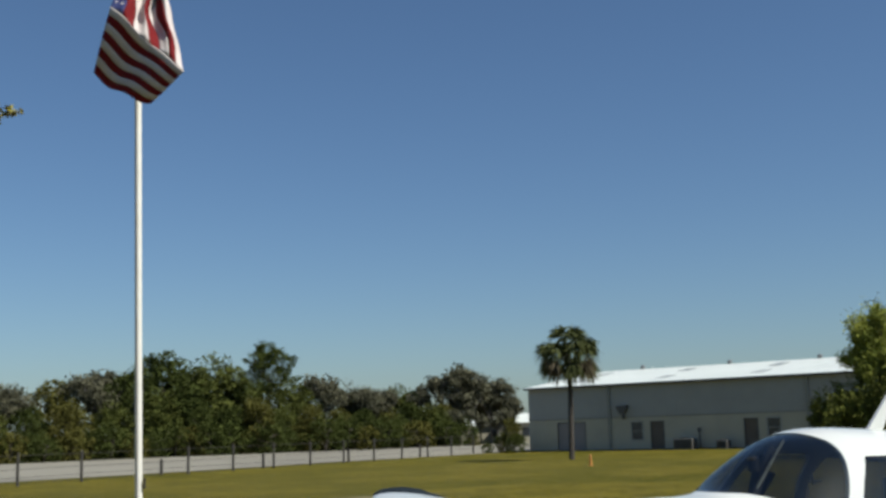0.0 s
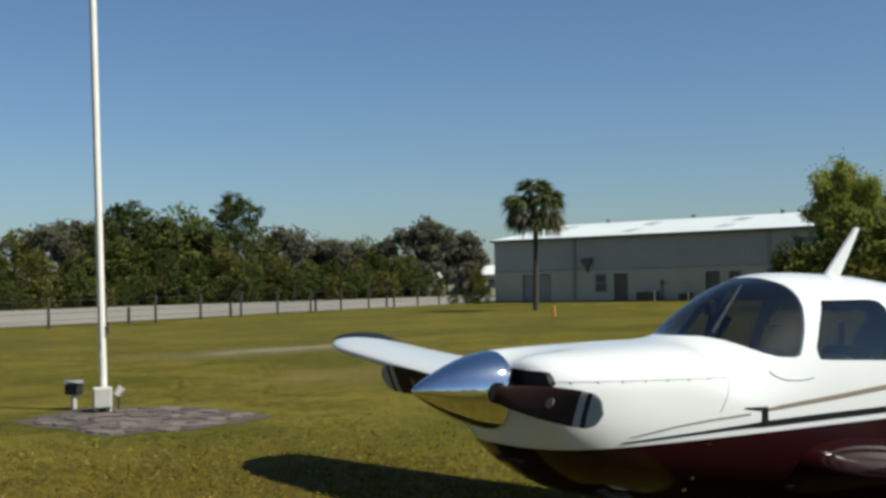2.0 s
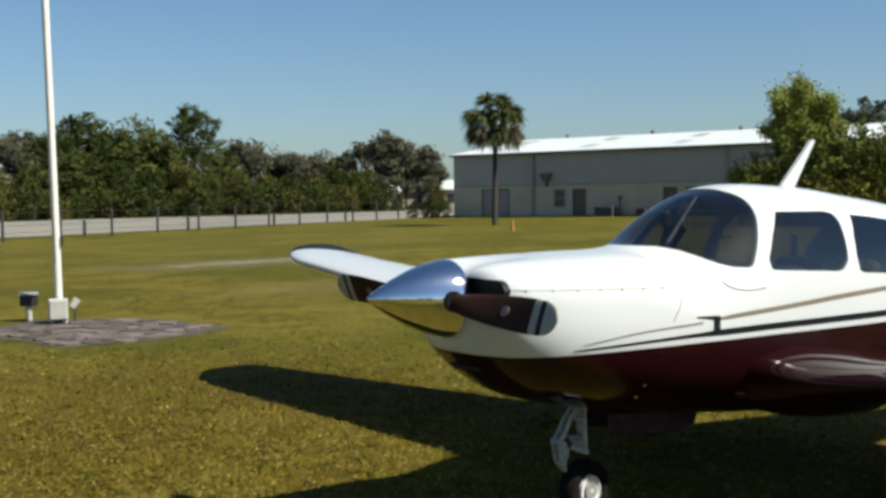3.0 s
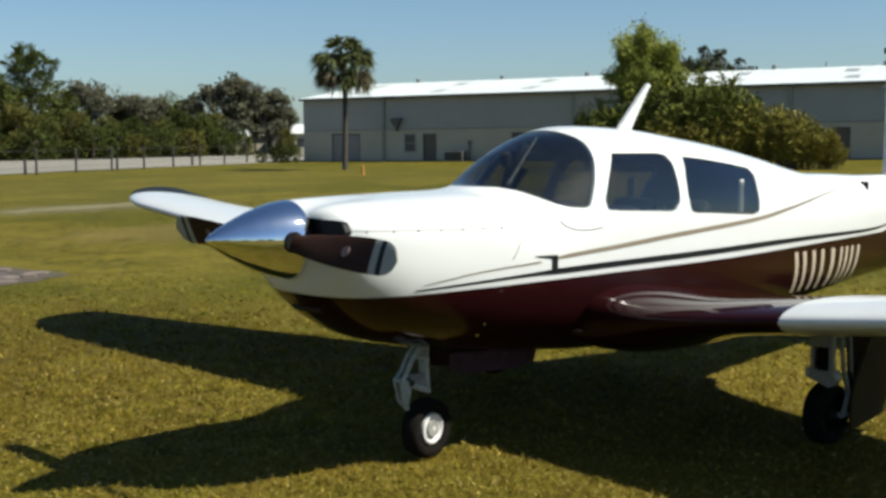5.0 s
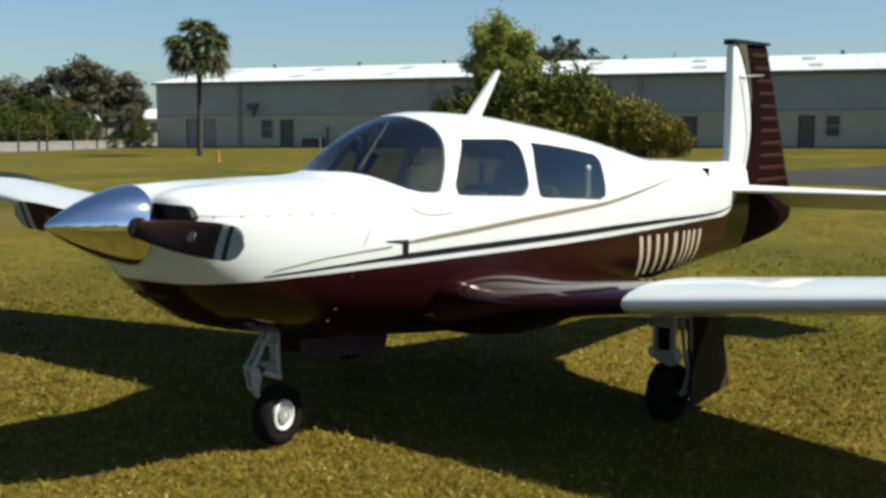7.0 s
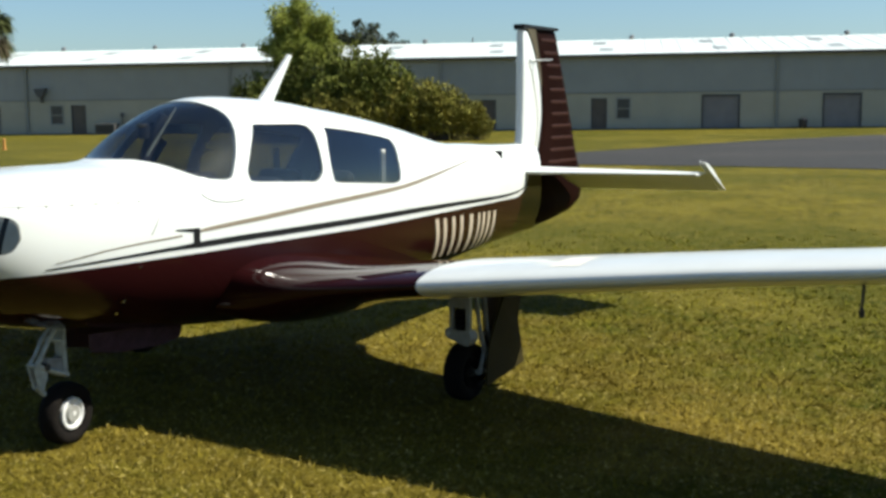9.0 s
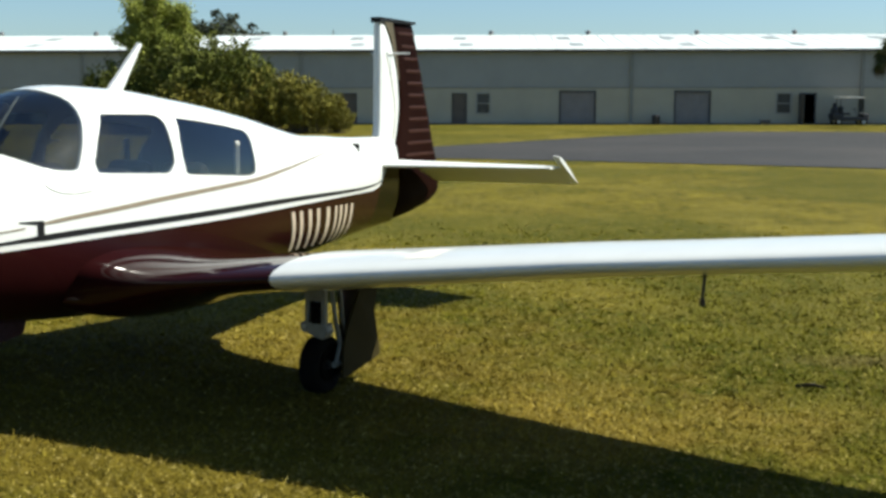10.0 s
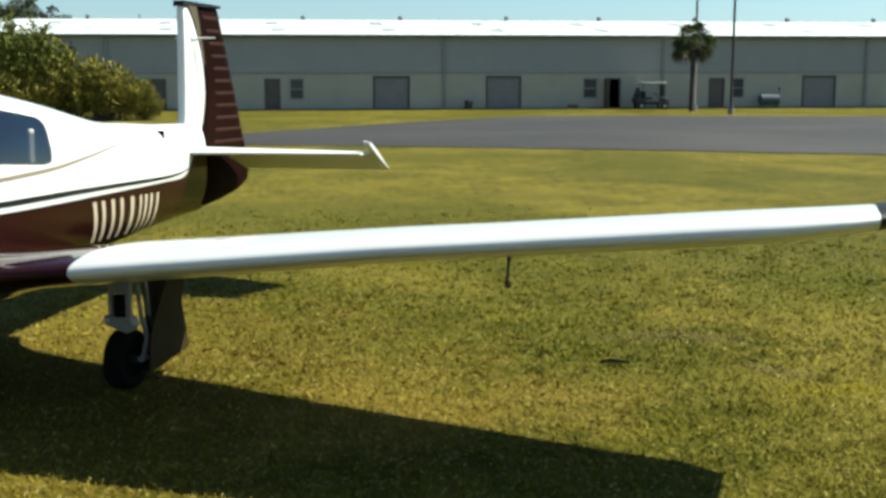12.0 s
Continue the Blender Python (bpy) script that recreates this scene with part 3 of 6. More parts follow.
# black band, gold band and their forked mark
BLACK_MID = lerp_table([(-0.5, 1.041), (-0.14, 1.052), (0.25, 1.062), (0.46, 1.065), (0.93, 1.068), (1.76, 1.067), (2.5, 1.063), (3.0, 1.055), (3.5, 1.046), (4.0, 1.035), (4.5, 1.028), (4.83, 1.040), (4.98, 1.064)])
BLACK_HALF = lerp_table([(-0.5, 0.003), (0.3, 0.010), (0.5, 0.016), (2.2, 0.018), (3.5, 0.015), (4.4, 0.012), (4.98, 0.006)])
hull_strip("black_stripe", -0.5, 4.98, BLACK_MID, BLACK_HALF, M_BLACK, "black side stripe")
GOLD_MID = lerp_table([(-0.45, 1.066), (-0.31, 1.083), (-0.149, 1.101), (0.042, 1.113), (0.308, 1.124), (0.481, 1.140), (0.69, 1.153), (0.93, 1.165), (1.185, 1.180), (1.46, 1.196), (1.76, 1.210), (2.1, 1.224), (2.5, 1.240), (3.0, 1.281), (3.55, 1.332), (4.05, 1.374)])
GOLD_HALF = lerp_table([(-0.45, 0.002), (0.42, 0.005), (0.55, 0.010), (1.6, 0.013), (2.6, 0.012), (4.05, 0.002)])
hull_strip("gold_stripe", 0.456, 4.05, GOLD_MID, GOLD_HALF, M_GOLD, "gold pinstripe")
hull_strip("grey_stripe", -0.45, 0.33, GOLD_MID, GOLD_HALF, M_GOLD, "thin grey pinstripe")
hull_strip("stripe_mark", 0.285, 0.456, lambda x: 1.158 - 0.09 * (x - 0.285), lambda x: 0.002 + 0.06 * (x - 0.285), M_BLACK, "black fork of the side stripes", 0.004, 10)
hull_strip("stripe_mark", 0.412, 0.456, lambda x: 1.103, lambda x: 0.040, M_BLACK, "black fork of the side stripes", 0.0045, 6)
# cowling seams with their fasteners
hull_strip("cowl_seam", -0.82, 0.23, lambda x: 1.357 - 0.035 * (x + 0.85), lambda x: 0.0022, M_SEAM, "", 0.002, 40)
for side in (-1, 1):
    for k in range(8):
        x = -0.76 + 0.138 * k
        z = 1.357 - 0.035 * (x + 0.85) - 0.004
        y = side * (hull_y(x, z))
        part("fastener", tube(bmesh.new(), (x, y - side * 0.004, z), (x, y + side * 0.004, z), 0.007, 0.006, 8), M_SEAM, plane)
    bm = bmesh.new()
    for k in range(10):
        z0, z1 = 1.30 - 0.015 * k, 1.30 - 0.015 * (k + 1)
        x0, x1 = 0.225 - 0.0100 * k, 0.225 - 0.0100 * (k + 1)
        tube(bm, (x0, side * (hull_y(x0, z0) + 0.001), z0), (x1, side * (hull_y(x1, z1) + 0.001), z1), 0.0035, None, 6)
    part("cowl_seam", bm, M_SEAM, plane)
    bm = bmesh.new()
    pts = [(0.530 + 0.30 * (k / 12) ** 1.4, 1.271 + 0.062 * (1 - k / 12) ** 3 + 0.012 * (k / 12) ** 4) for k in range(13)]
    for (x0, z0), (x1, z1) in zip(pts, pts[1:]):
        tube(bm, (x0, side * (hull_y(x0, z0) + 0.001), z0), (x1, side * (hull_y(x1, z1) + 0.001), z1), 0.004, None, 6)
    part("panel_seam", bm, M_SEAM, plane)
    for x, z in ((0.013, 0.815), (0.018, 0.744), (0.059, 0.992)):
        y = side * hull_y(x, z)
        part("screw_head", tube(bmesh.new(), (x, y - side * 0.004, z), (x, y + side * 0.005, z), 0.009, 0.006, 8), M_CHROME, plane)
    # registration as plain bars, leaning as its characters do
    for f0, f1 in ((0.0, 0.045), (0.115, 0.16), (0.25, 0.295), (0.38, 0.425), (0.535, 0.59), (0.68, 0.715), (0.765, 0.805), (0.855, 0.895), (0.96, 1.0)):
        verts, faces = [], []
        for i in range(7):
            g = i / 6
            for f in (f0, f1):
                x = (3.215 + 1.15 * f) * (1 - g) + (3.065 + 1.235 * f) * g
                z = (0.648 - 0.036 * f) * (1 - g) + (0.962 - 0.040 * f) * g
                verts.append((x, side * (hull_y(x, z) + 0.003), z))
        for i in range(6):
            f = (2 * i, 2 * i + 1, 2 * i + 3, 2 * i + 2)
            faces.append(f if side < 0 else f[::-1])
        raw("marking_bar", verts, faces, M_CREAM, plane, "cream painted marking bar", True)
    # small air vent high on the tail cone
    x, z = 4.56, 1.385
    bm = bmesh.new()
    box(bm, (x, side * (hull_y(x, z - 0.02) + 0.004), z - 0.02), (0.03, 0.03, 0.08), 0.006)
    box(bm, (x - 0.025, side * (hull_y(x, z) + 0.004), z + 0.01), (0.035, 0.03, 0.022), 0.005)
    part("vent", bm, M_BLACK, plane, "small black vent")

# cabin: floor, panel, seats, post
bm = box(bmesh.new(), (1.5, 0, 0.80), (2.4, 0.86, 0.03), 0.005)
part("cabin_floor", bm, M_LINING, plane)
bm = bmesh.new()
prism(bm, rounded([(0.34, 1.44), (0.40, 1.462), (0.72, 1.435), (0.755, 1.39), (0.70, 1.12), (0.62, 1.10), (0.44, 1.30)], 0.02, 3), -1.0, 1.0, lambda u, v, w: (u, w * (0.27 + 0.42 * (u - 0.30)), v))
part("instrument_panel", bm, M_PANEL, plane, "black glareshield and panel")
part("windshield_post", tube(bmesh.new(), (0.66, 0, 1.52), (0.90, 0, 1.785), 0.007), M_STRUT, plane, "thin grey centre post")
bm = tube(bmesh.new(), (0.62, -0.02, 1.62), (0.62, -0.02, 1.70), 0.035, 0.035, 12)
part("compass", bm, M_PANEL, plane)
part("overhead_console", tube(bmesh.new(), (0.72, 0.10, 1.46), (0.90, 0.10, 1.74), 0.030, 0.036, 12), M_PANEL, plane, "dark console behind the windshield")
# thin pale bars forming a cross behind the side window
part("pale_cross", tube(tube(tube(bmesh.new(), (1.30, 0.16, 1.50), (1.30, 0.16, 1.58), 0.008), (1.24, 0.16, 1.525), (1.38, 0.16, 1.525), 0.007), (1.25, 0.16, 1.38), (1.26, 0.16, 1.50), 0.005), M_BOX, plane, "thin pale bars crossing inside the cabin")
part("cabin_tube", tube(tube(bmesh.new(), (0.90, 0.30, 1.42), (0.97, 0.27, 1.70), 0.022), (0.86, 0.20, 1.46), (0.93, 0.14, 1.60), 0.030), M_PANEL, plane, "dark frame tube behind the windshield")
for side in (-1, 1):
    part("strap", box(bmesh.new(), (2.36, side * 0.46, 1.39), (0.055, 0.02, 0.22), 0.008), M_BOX, plane, "pale strap inside the rear window")


def seat(x, y, wide):
    bm = bmesh.new()
    box(bm, (x, y, 1.0), (0.46, wide, 0.14), 0.04)
    part("seat_cushion", bm, M_SEAT, plane)
    bm = box(bmesh.new(), (0, 0, 0.19), (0.11, wide - 0.06, 0.37), 0.05, pose(x + 0.24, y, 1.0, 0, 12, 0))
    part("seat_back", bm, M_SEAT, plane)


for y in (-0.25, 0.25):
    seat(1.02, y, 0.44)
    seat(1.80, y * 0.9, 0.40)
    bm = tube(bmesh.new(), (0.66, y, 1.22), (0.82, y, 1.24), 0.014)
    for a, b in (((-0.13, 0.06), (-0.10, -0.05)), ((-0.10, -0.05), (0.10, -0.05)), ((0.10, -0.05), (0.13, 0.06))):
        tube(bm, (0.83, y + a[0], 1.25 + a[1]), (0.83, y + b[0], 1.25 + b[1]), 0.014)
    part("control_yoke", bm, M_PANEL, plane)

# roof antenna
bm = bmesh.new()
prism(bm, rounded([(1.645, 1.835), (1.775, 1.826), (1.978, 2.125), (1.95, 2.134)], [0.0, 0.0, 0.01, 0.008]), -0.011, 0.011, side_put)
part("antenna", bm, M_WHITE, plane, "white swept blade antenna", False)

# spinner
SP = (0, 0, 1.293)
prof = [(-0.885, 0.186), (-0.895, 0.196), (-0.910, 0.199), (-0.935, 0.197), (-0.985, 0.187), (-1.04, 0.172), (-1.10, 0.151), (-1.17, 0.122), (-1.24, 0.088), (-1.30, 0.055), (-1.345, 0.027), (-1.366, 0.011), (-1.372, 0.001)]
bm = revolve(bmesh.new(), prof, SP, "x", 48)
for v in bm.verts:
    v.co.z += 0.026 * max(0.0, (-0.93 - v.co.x) / 0.44)
spinner = part("spinner", bm, M_CHROME, plane, "mirror-polished pointed spinner", True, 30)


def blade_piece(r0, r1, side, steps=8):
    """A stretch of a propeller blade between two radii."""
    bm = bmesh.new()
    rings = []
    for k in range(steps + 1):
        r = r0 + (r1 - r0) * k / steps
        chord = table([(0.10, 0.086), (0.20, 0.096), (0.35, 0.134), (0.55, 0.162), (0.75, 0.168), (0.87, 0.156), (0.925, 0.116), (0.955, 0.045), (0.962, 0.008)], r)[0]
        thick = table([(0.10, 0.060), (0.22, 0.045), (0.40, 0.024), (0.70, 0.014), (0.93, 0.008)], r)[0]
        turn = radians(table([(0.10, 30), (0.4, 34), (0.7, 24), (0.93, 18)], r)[0])
        ring = []
        for j in range(16):
            t = 2 * math.pi * j / 16
            u, v = chord / 2 * math.cos(t), thick / 2 * math.sin(t)
            # chord lies mostly upright in the disc, leaning fore and aft
            z = u * math.cos(turn) - v * math.sin(turn)
            x = (u * math.sin(turn) + v * math.cos(turn)) * (1 if side < 0 else -1)
            ring.append(bm.verts.new((-0.99 + x, side * r, 1.297 - side * -0.020 * r - 0.012 * (r / 0.93) + z)))
        rings.append(ring)
    for p, q in zip(rings, rings[1:]):
        for j in range(16):
            bm.faces.new((p[j], p[(j + 1) % 16], q[(j + 1) % 16], q[j]))
    bm.faces.new(rings[0])
    bm.faces.new(rings[-1])
    return bm


for side in (-1, 1):
    blade = part("propeller_blade", blade_piece(0.10, 0.785, side, 12), M_BLADE, plane, "near-black propeller blade", True)
    for a, b, m, name in ((0.785, 0.832, M_BAND, "tip_band"), (0.832, 0.866, M_BLACK, "tip_band"), (0.866, 0.962, M_BAND, "blade_tip")):
        part(name, blade_piece(a, b, side, 10), m, blade, "", True)
    bm = tube(bmesh.new(), (-0.99, side * 0.08, 1.297), (-0.99, side * 0.19, 1.295), 0.062, 0.052, 20)
    part("blade_cuff", bm, M_BLACK, blade, "", True)
    y, z = side * 0.60, 1.289 - side * -0.012
    fore = Vector((-math.cos(radians(27)), 0, math.sin(radians(27)) * (1 if side < 0 else -1)))
    mid_b = Vector((-0.99, y, z))
    bm = tube(bmesh.new(), mid_b, mid_b + fore * 0.0125, 0.026, 0.026, 16)
    part("badge", bm, M_BADGE, blade, "round faded badge")

# chin scoop under the nose
bm = bmesh.new()
prism(bm, rounded([(-0.17, 0.985), (0.17, 0.985), (0.13, 0.915), (-0.13, 0.915)], 0.03), -0.79, -0.55, front_put)
scoop = part("chin_scoop", bm, M_MAROON, plane, "maroon chin air scoop")
# the scoop is solid: a black block paints the shade of its mouth
bm = bmesh.new()
prism(bm, rounded([(-0.14, 0.975), (0.14, 0.975), (0.11, 0.925), (-0.11, 0.925)], 0.02), -0.80, -0.70, front_put)
part("scoop_mouth", bm, M_BLACK, scoop, "black block standing for the shade in the scoop opening")
# engine inlets: black blocks fill the openings, for the shade inside
for side in (-1, 1):
    bm = box(bmesh.new(), (-0.45, side * 0.25, 1.31), (0.3, 0.32, 0.16), 0.02)
    part("engine_baffle", bm, M_BLACK, plane)
    bm = bmesh.new()
    prism(bm, [(0.262 + (u - 0.262) * 0.985, 1.36 + (v - 1.36) * 0.97) for u, v in INLET], -0.862, -0.58, front_put if side > 0 else mirror_put)
    part("inlet_duct", bm, M_BLACK, plane, "black block standing for the shade inside the engine inlet")


# wing
def airfoil(n=22, t=0.14, blunt=1.0, belly=1.0):
    """Upper and lower line of a wing section; blunt below 1 rounds the nose, belly flattens the underside."""
    pts = []
    for k in range(n + 1):
        u = 0.5 * (1 - math.cos(math.pi * k / n))
        q = u**blunt
        y = 5 * t * (0.2969 * math.sqrt(q) - 0.126 * q - 0.3516 * q**2 + 0.2843 * q**3 - 0.1015 * q**4)
        pts.append((u, y + 0.008 * math.sin(math.pi * u), -y * belly + 0.008 * math.sin(math.pi * u)))
    top = [(u, a) for u, a, b in pts]
    low = [(u, b) for u, a, b in pts]
    return top[::-1] + low[1:-1]


WING_LE = lerp_table([(0.40, 0.69), (0.75, 0.728), (1.75, 0.768), (4.9, 0.81), (5.22, 0.88), (5.44, 0.99), (5.60, 1.09), (5.72, 1.22), (5.79, 1.40)])
WING_TE = lerp_table([(0.36, 3.14), (0.45, 3.03), (0.56, 2.93), (0.75, 2.84), (1.0, 2.755), (1.75, 2.60), (5.2, 1.905), (5.60, 1.84), (5.79, 1.76)])
OUTER_T = lerp_table([(1.75, 0.108), (3.5, 0.108), (5.0, 0.128), (5.5, 0.125), (5.79, 0.115)])
WING_T = lambda y: OUTER_T(y) + 0.088 * math.exp(-(((y - 0.40) / 0.46) ** 2))
ROOT_BLUNT = lambda y: 1.0 - 0.30 * math.exp(-(((y - 0.36) / 0.45) ** 2))
ROOT_BELLY = lambda y: 1.0 + 0.36 * math.exp(-(((y - 0.90) / 0.36) ** 2)) - 0.45 * math.exp(-(((y - 0.30) / 0.26) ** 2))
wing_z = lambda y: 0.882 + 0.1065 * (y - 1.75) - 0.0165 * max(0.0, y - 3.3)


def wing_piece(y0, y1, side, steps, swell=1.0, droop=0.0, lift=0.0):
    bm = bmesh.new()
    rings = []
    for k in range(steps + 1):
        y = y0 + (y1 - y0) * k / steps
        le, te, t = WING_LE(y), WING_TE(y), WING_T(y) * swell
        c = te - le
        ring = []
        for u, v in airfoil(34, t, ROOT_BLUNT(y), ROOT_BELLY(y)):
            z = wing_z(y) + v * c - 0.066 * c * u - droop * max(0.0, (1.75 - y) / 1.35) + lift * (y - y0) / (y1 - y0)
            ring.append(bm.verts.new((le + c * u + (0 if swell == 1 else 0.004), side * y, z)))
        rings.append(ring)
    n = len(rings[0])
    for p, q in zip(rings, rings[1:]):
        for j in range(n):
            bm.faces.new((p[j], p[(j + 1) % n], q[(j + 1) % n], q[j]))
    bm.faces.new(rings[0])
    bm.faces.new(rings[-1])
    return bm


for side in (-1, 1):
    wing = part("wing", wing_piece(1.74, 5.28, side, 40), M_WHITE, plane, "glossy white wing", True, 50)
    part("wing_root", wing_piece(0.14, 1.76, side, 50, 0.955), M_MAROON, plane, "glossy maroon wing root", True, 50)
    part("wing_tip", wing_piece(5.28, 5.43, side, 8), M_WHITE, wing, "", True, 50)
    part("tip_light", wing_piece(5.425, 5.79, side, 14, 1.03, 0.0, 0.025), M_LENS, wing, "dark lens closing the wing tip", True, 50)
    # tie-down rod under the wing
    bm = tube(bmesh.new(), (0.95, side * 3.88, 1.06), (0.90, side * 3.88, 0.93), 0.008, 0.006)
    tube(bm, (0.90, side * 3.88, 0.93), (0.915, side * 3.88, 0.90), 0.012, 0.012)
    part("tie_down", bm, M_STEEL, wing)
    # painted patch on the wing's upper face
    pv, pf = [], []
    for y in (2.42, 2.475, 2.53, 2.585):
        c = WING_TE(y) - WING_LE(y)
        foil = airfoil(34, WING_T(y))[:35][::-1]
        pv += [(WING_LE(y) + c * u, side * y, wing_z(y) + v * c - 0.066 * c * u + 0.0015) for u, v in foil[6:12]]
    for j in range(3):
        for k in range(5):
            q = (j * 6 + k, j * 6 + k + 1, j * 6 + k + 7, j * 6 + k + 6)
            pf.append(q if side > 0 else q[::-1])
    raw("walk_mark", pv, pf, M_WALKMARK, wing, "cream painted patch", True)
    # flap and aileron gaps near the trailing edge
    bm = bmesh.new()
    for y0, y1, f in ((1.80, 3.2, 0.74), (3.24, 5.15, 0.76)):
        for k in range(12):
            pts = []
            for y in (y0 + (y1 - y0) * k / 12, y0 + (y1 - y0) * (k + 1) / 12):
                c = WING_TE(y) - WING_LE(y)
                t5 = WING_T(y) * 5 * (0.2969 * math.sqrt(f) - 0.126 * f - 0.3516 * f**2 + 0.2843 * f**3 - 0.1015 * f**4) + 0.008 * math.sin(math.pi * f) - 0.066 * f
                pts.append((WING_LE(y) + c * f, side * y, wing_z(y) + t5 * c - 0.001))
            tube(bm, pts[0], pts[1], 0.004, None, 6)
    part("flap_gap", bm, M_SEAM, wing)

# fin and rudder
def slab(outline, width_at):
    """An upright tail surface: outline in x and z, thick as width_at(x, z)."""
    bm = bmesh.new()
    cx, cz = sum(p[0] for p in outline) / len(outline), sum(p[1] for p in outline) / len(outline)
    for side in (-1, 1):
        rings = []
        for s in (1.0, 0.93, 0.8, 0.5):
            rings.append([bm.verts.new((cx + (x - cx) * s, side * width_at(cx + (x - cx) * s, cz + (z - cz) * s) * (0.0 if s == 1.0 else (0.75 if s == 0.93 else 1.0)), cz + (z - cz) * s)) for x, z in outline])
        n = len(outline)
        for p, q in zip(rings, rings[1:]):
            for j in range(n):
                bm.faces.new((p[j], p[(j + 1) % n], q[(j + 1) % n], q[j]))
        bm.faces.new(rings[-1])
    bmesh.ops.remove_doubles(bm, verts=bm.verts, dist=1e-5)
    return bm


HINGE = lerp_table([(1.15, 5.44), (1.21, 5.46), (1.32, 5.52), (1.5, 5.585), (1.72, 5.62), (1.97, 5.59), (2.22, 5.50), (2.47, 5.34), (2.5, 5.31)])
zs = [1.20 + 1.29 * k / 16 for k in range(17)]
edge = [(HINGE(z) + 0.0, z) for z in zs]
fin_outline = [(5.225, 2.485), (5.222, 2.2), (5.215, 1.8), (5.205, 1.50), (5.19, 1.42), (5.16, 1.30), (5.2, 1.25)] + edge
part("fin", slab(fin_outline, lambda x, z: 0.045), M_WHITE, plane, "white upright fin", True, 40)
rud_outline = [(x + 0.008, z) for x, z in edge] + [(5.93, 2.49), (6.10, 2.10), (6.28, 1.68), (6.43, 1.30), (6.52, 1.14), (6.585, 1.0), (6.545, 0.86), (6.32, 0.765), (5.9, 0.70), (5.41, 0.652), (5.41, 0.9)]
rudder = part("rudder", slab(rud_outline, lambda x, z: 0.036 + max(0.0, min(1.0, (1.22 - z) / 0.14)) * max(-0.020, 0.070 - 0.088 * (x - 5.44))), M_RUDDER, plane, "maroon ribbed rudder", True, 40)
for k in range(11):
    z = 1.25 + 0.113 * k
    x1 = 6.46 - (z - 1.2) * 0.41 - 0.05
    x0 = HINGE(z) + 0.08 + 0.24 * (x1 - HINGE(z) - 0.08)
    bm = bmesh.new()
    box(bm, ((x0 + x1) / 2, 0, z), (x1 - x0, 0.080, 0.034), 0.010)
    part("rib", bm, M_RIB, rudder)
bm = bmesh.new()
prism(bm, rounded([(5.214, 2.458), (5.30, 2.472), (5.925, 2.478), (5.93, 2.503), (5.214, 2.508)], 0.006), -0.05, 0.05, side_put)
part("fin_cap", bm, M_BLACK, plane, "black fin tip cap")
bm = bmesh.new()
prism(bm, [(5.30, 2.472), (5.46, 2.474), (5.545, 2.20), (5.60, 1.96), (HINGE(1.96) - 0.012, 1.96), (HINGE(2.2) - 0.012, 2.2), (HINGE(2.35) - 0.012, 2.35)], -0.047, 0.047, side_put)
part("balance_panel", bm, M_OLIVE, rudder, "olive strip along the rudder hinge")
for side in (-1, 1):
    bm = bmesh.new()
    for k in range(12):
        z0, z1 = zs[k], zs[k + 1]
        tube(bm, (HINGE(z0) - 0.10 - 0.16 * max(0, z0 - 1.6), side * 0.043, z0), (HINGE(z1) - 0.10 - 0.16 * max(0, z1 - 1.6), side * 0.043, z1), 0.006, None, 6)
    part("fin_pinstripe", bm, M_GOLD, plane, "gold pinstripe")
bm = tube(bmesh.new(), (5.42, -0.04, 2.19), (5.50, -0.20, 2.195), 0.009, 0.006)
tube(bm, (5.42, 0.04, 2.19), (5.50, 0.20, 2.195), 0.009, 0.006)
box(bm, (5.40, 0, 2.19), (0.12, 0.12, 0.03), 0.01)
part("whisker_antenna", bm, M_WHITE, plane, "thin white whisker antenna")

# tailplane with drooped elevator
def lift_surface(rows, t, steps=14):
    """rows of (y, nose x, tail x, z nose, z tail)."""
    bm = bmesh.new()
    rings = []
    for k in range(steps + 1):
        y = rows[0][0] + (rows[-1][0] - rows[0][0]) * k / steps
        xa, xb, za, zb = table(rows, y)
        c = xb - xa
        ring = [bm.verts.new((xa + c * u, y, za + (zb - za) * u + v * c)) for u, v in airfoil(14, t)]
        rings.append(ring)
    n = len(rings[0])
    for p, q in zip(rings, rings[1:]):
        for j in range(n):
            bm.faces.new((p[j], p[(j + 1) % n], q[(j + 1) % n], q[j]))
    bm.faces.new(rings[0])
    bm.faces.new(rings[-1])
    return bm


for side in (-1, 1):
    bm = lift_surface([(0.03, 5.02, 5.80, 1.195, 1.19), (1.68, 5.17, 5.50, 1.207, 1.20)], 0.085)
    for v in bm.verts:
        v.co.y *= side
    part("stabilizer", bm, M_TAIL, plane, "white tailplane", True, 50)
    bm = lift_surface([(0.10, 5.78, 6.32, 1.19, 0.975), (1.68, 5.49, 5.80, 1.20, 1.03)], 0.09)
    for v in bm.verts:
        v.co.y *= side
    elevator = part("elevator", bm, M_TAIL, plane, "white drooped elevator", True, 50)
    bm = lift_surface([(1.685, 5.24, 5.82, 1.31, 1.03), (1.735, 5.26, 5.79, 1.30, 1.04)], 0.075, 4)
    for v in bm.verts:
        v.co.y *= side
    part("elevator_horn", bm, M_TAIL, elevator, "", True, 50)


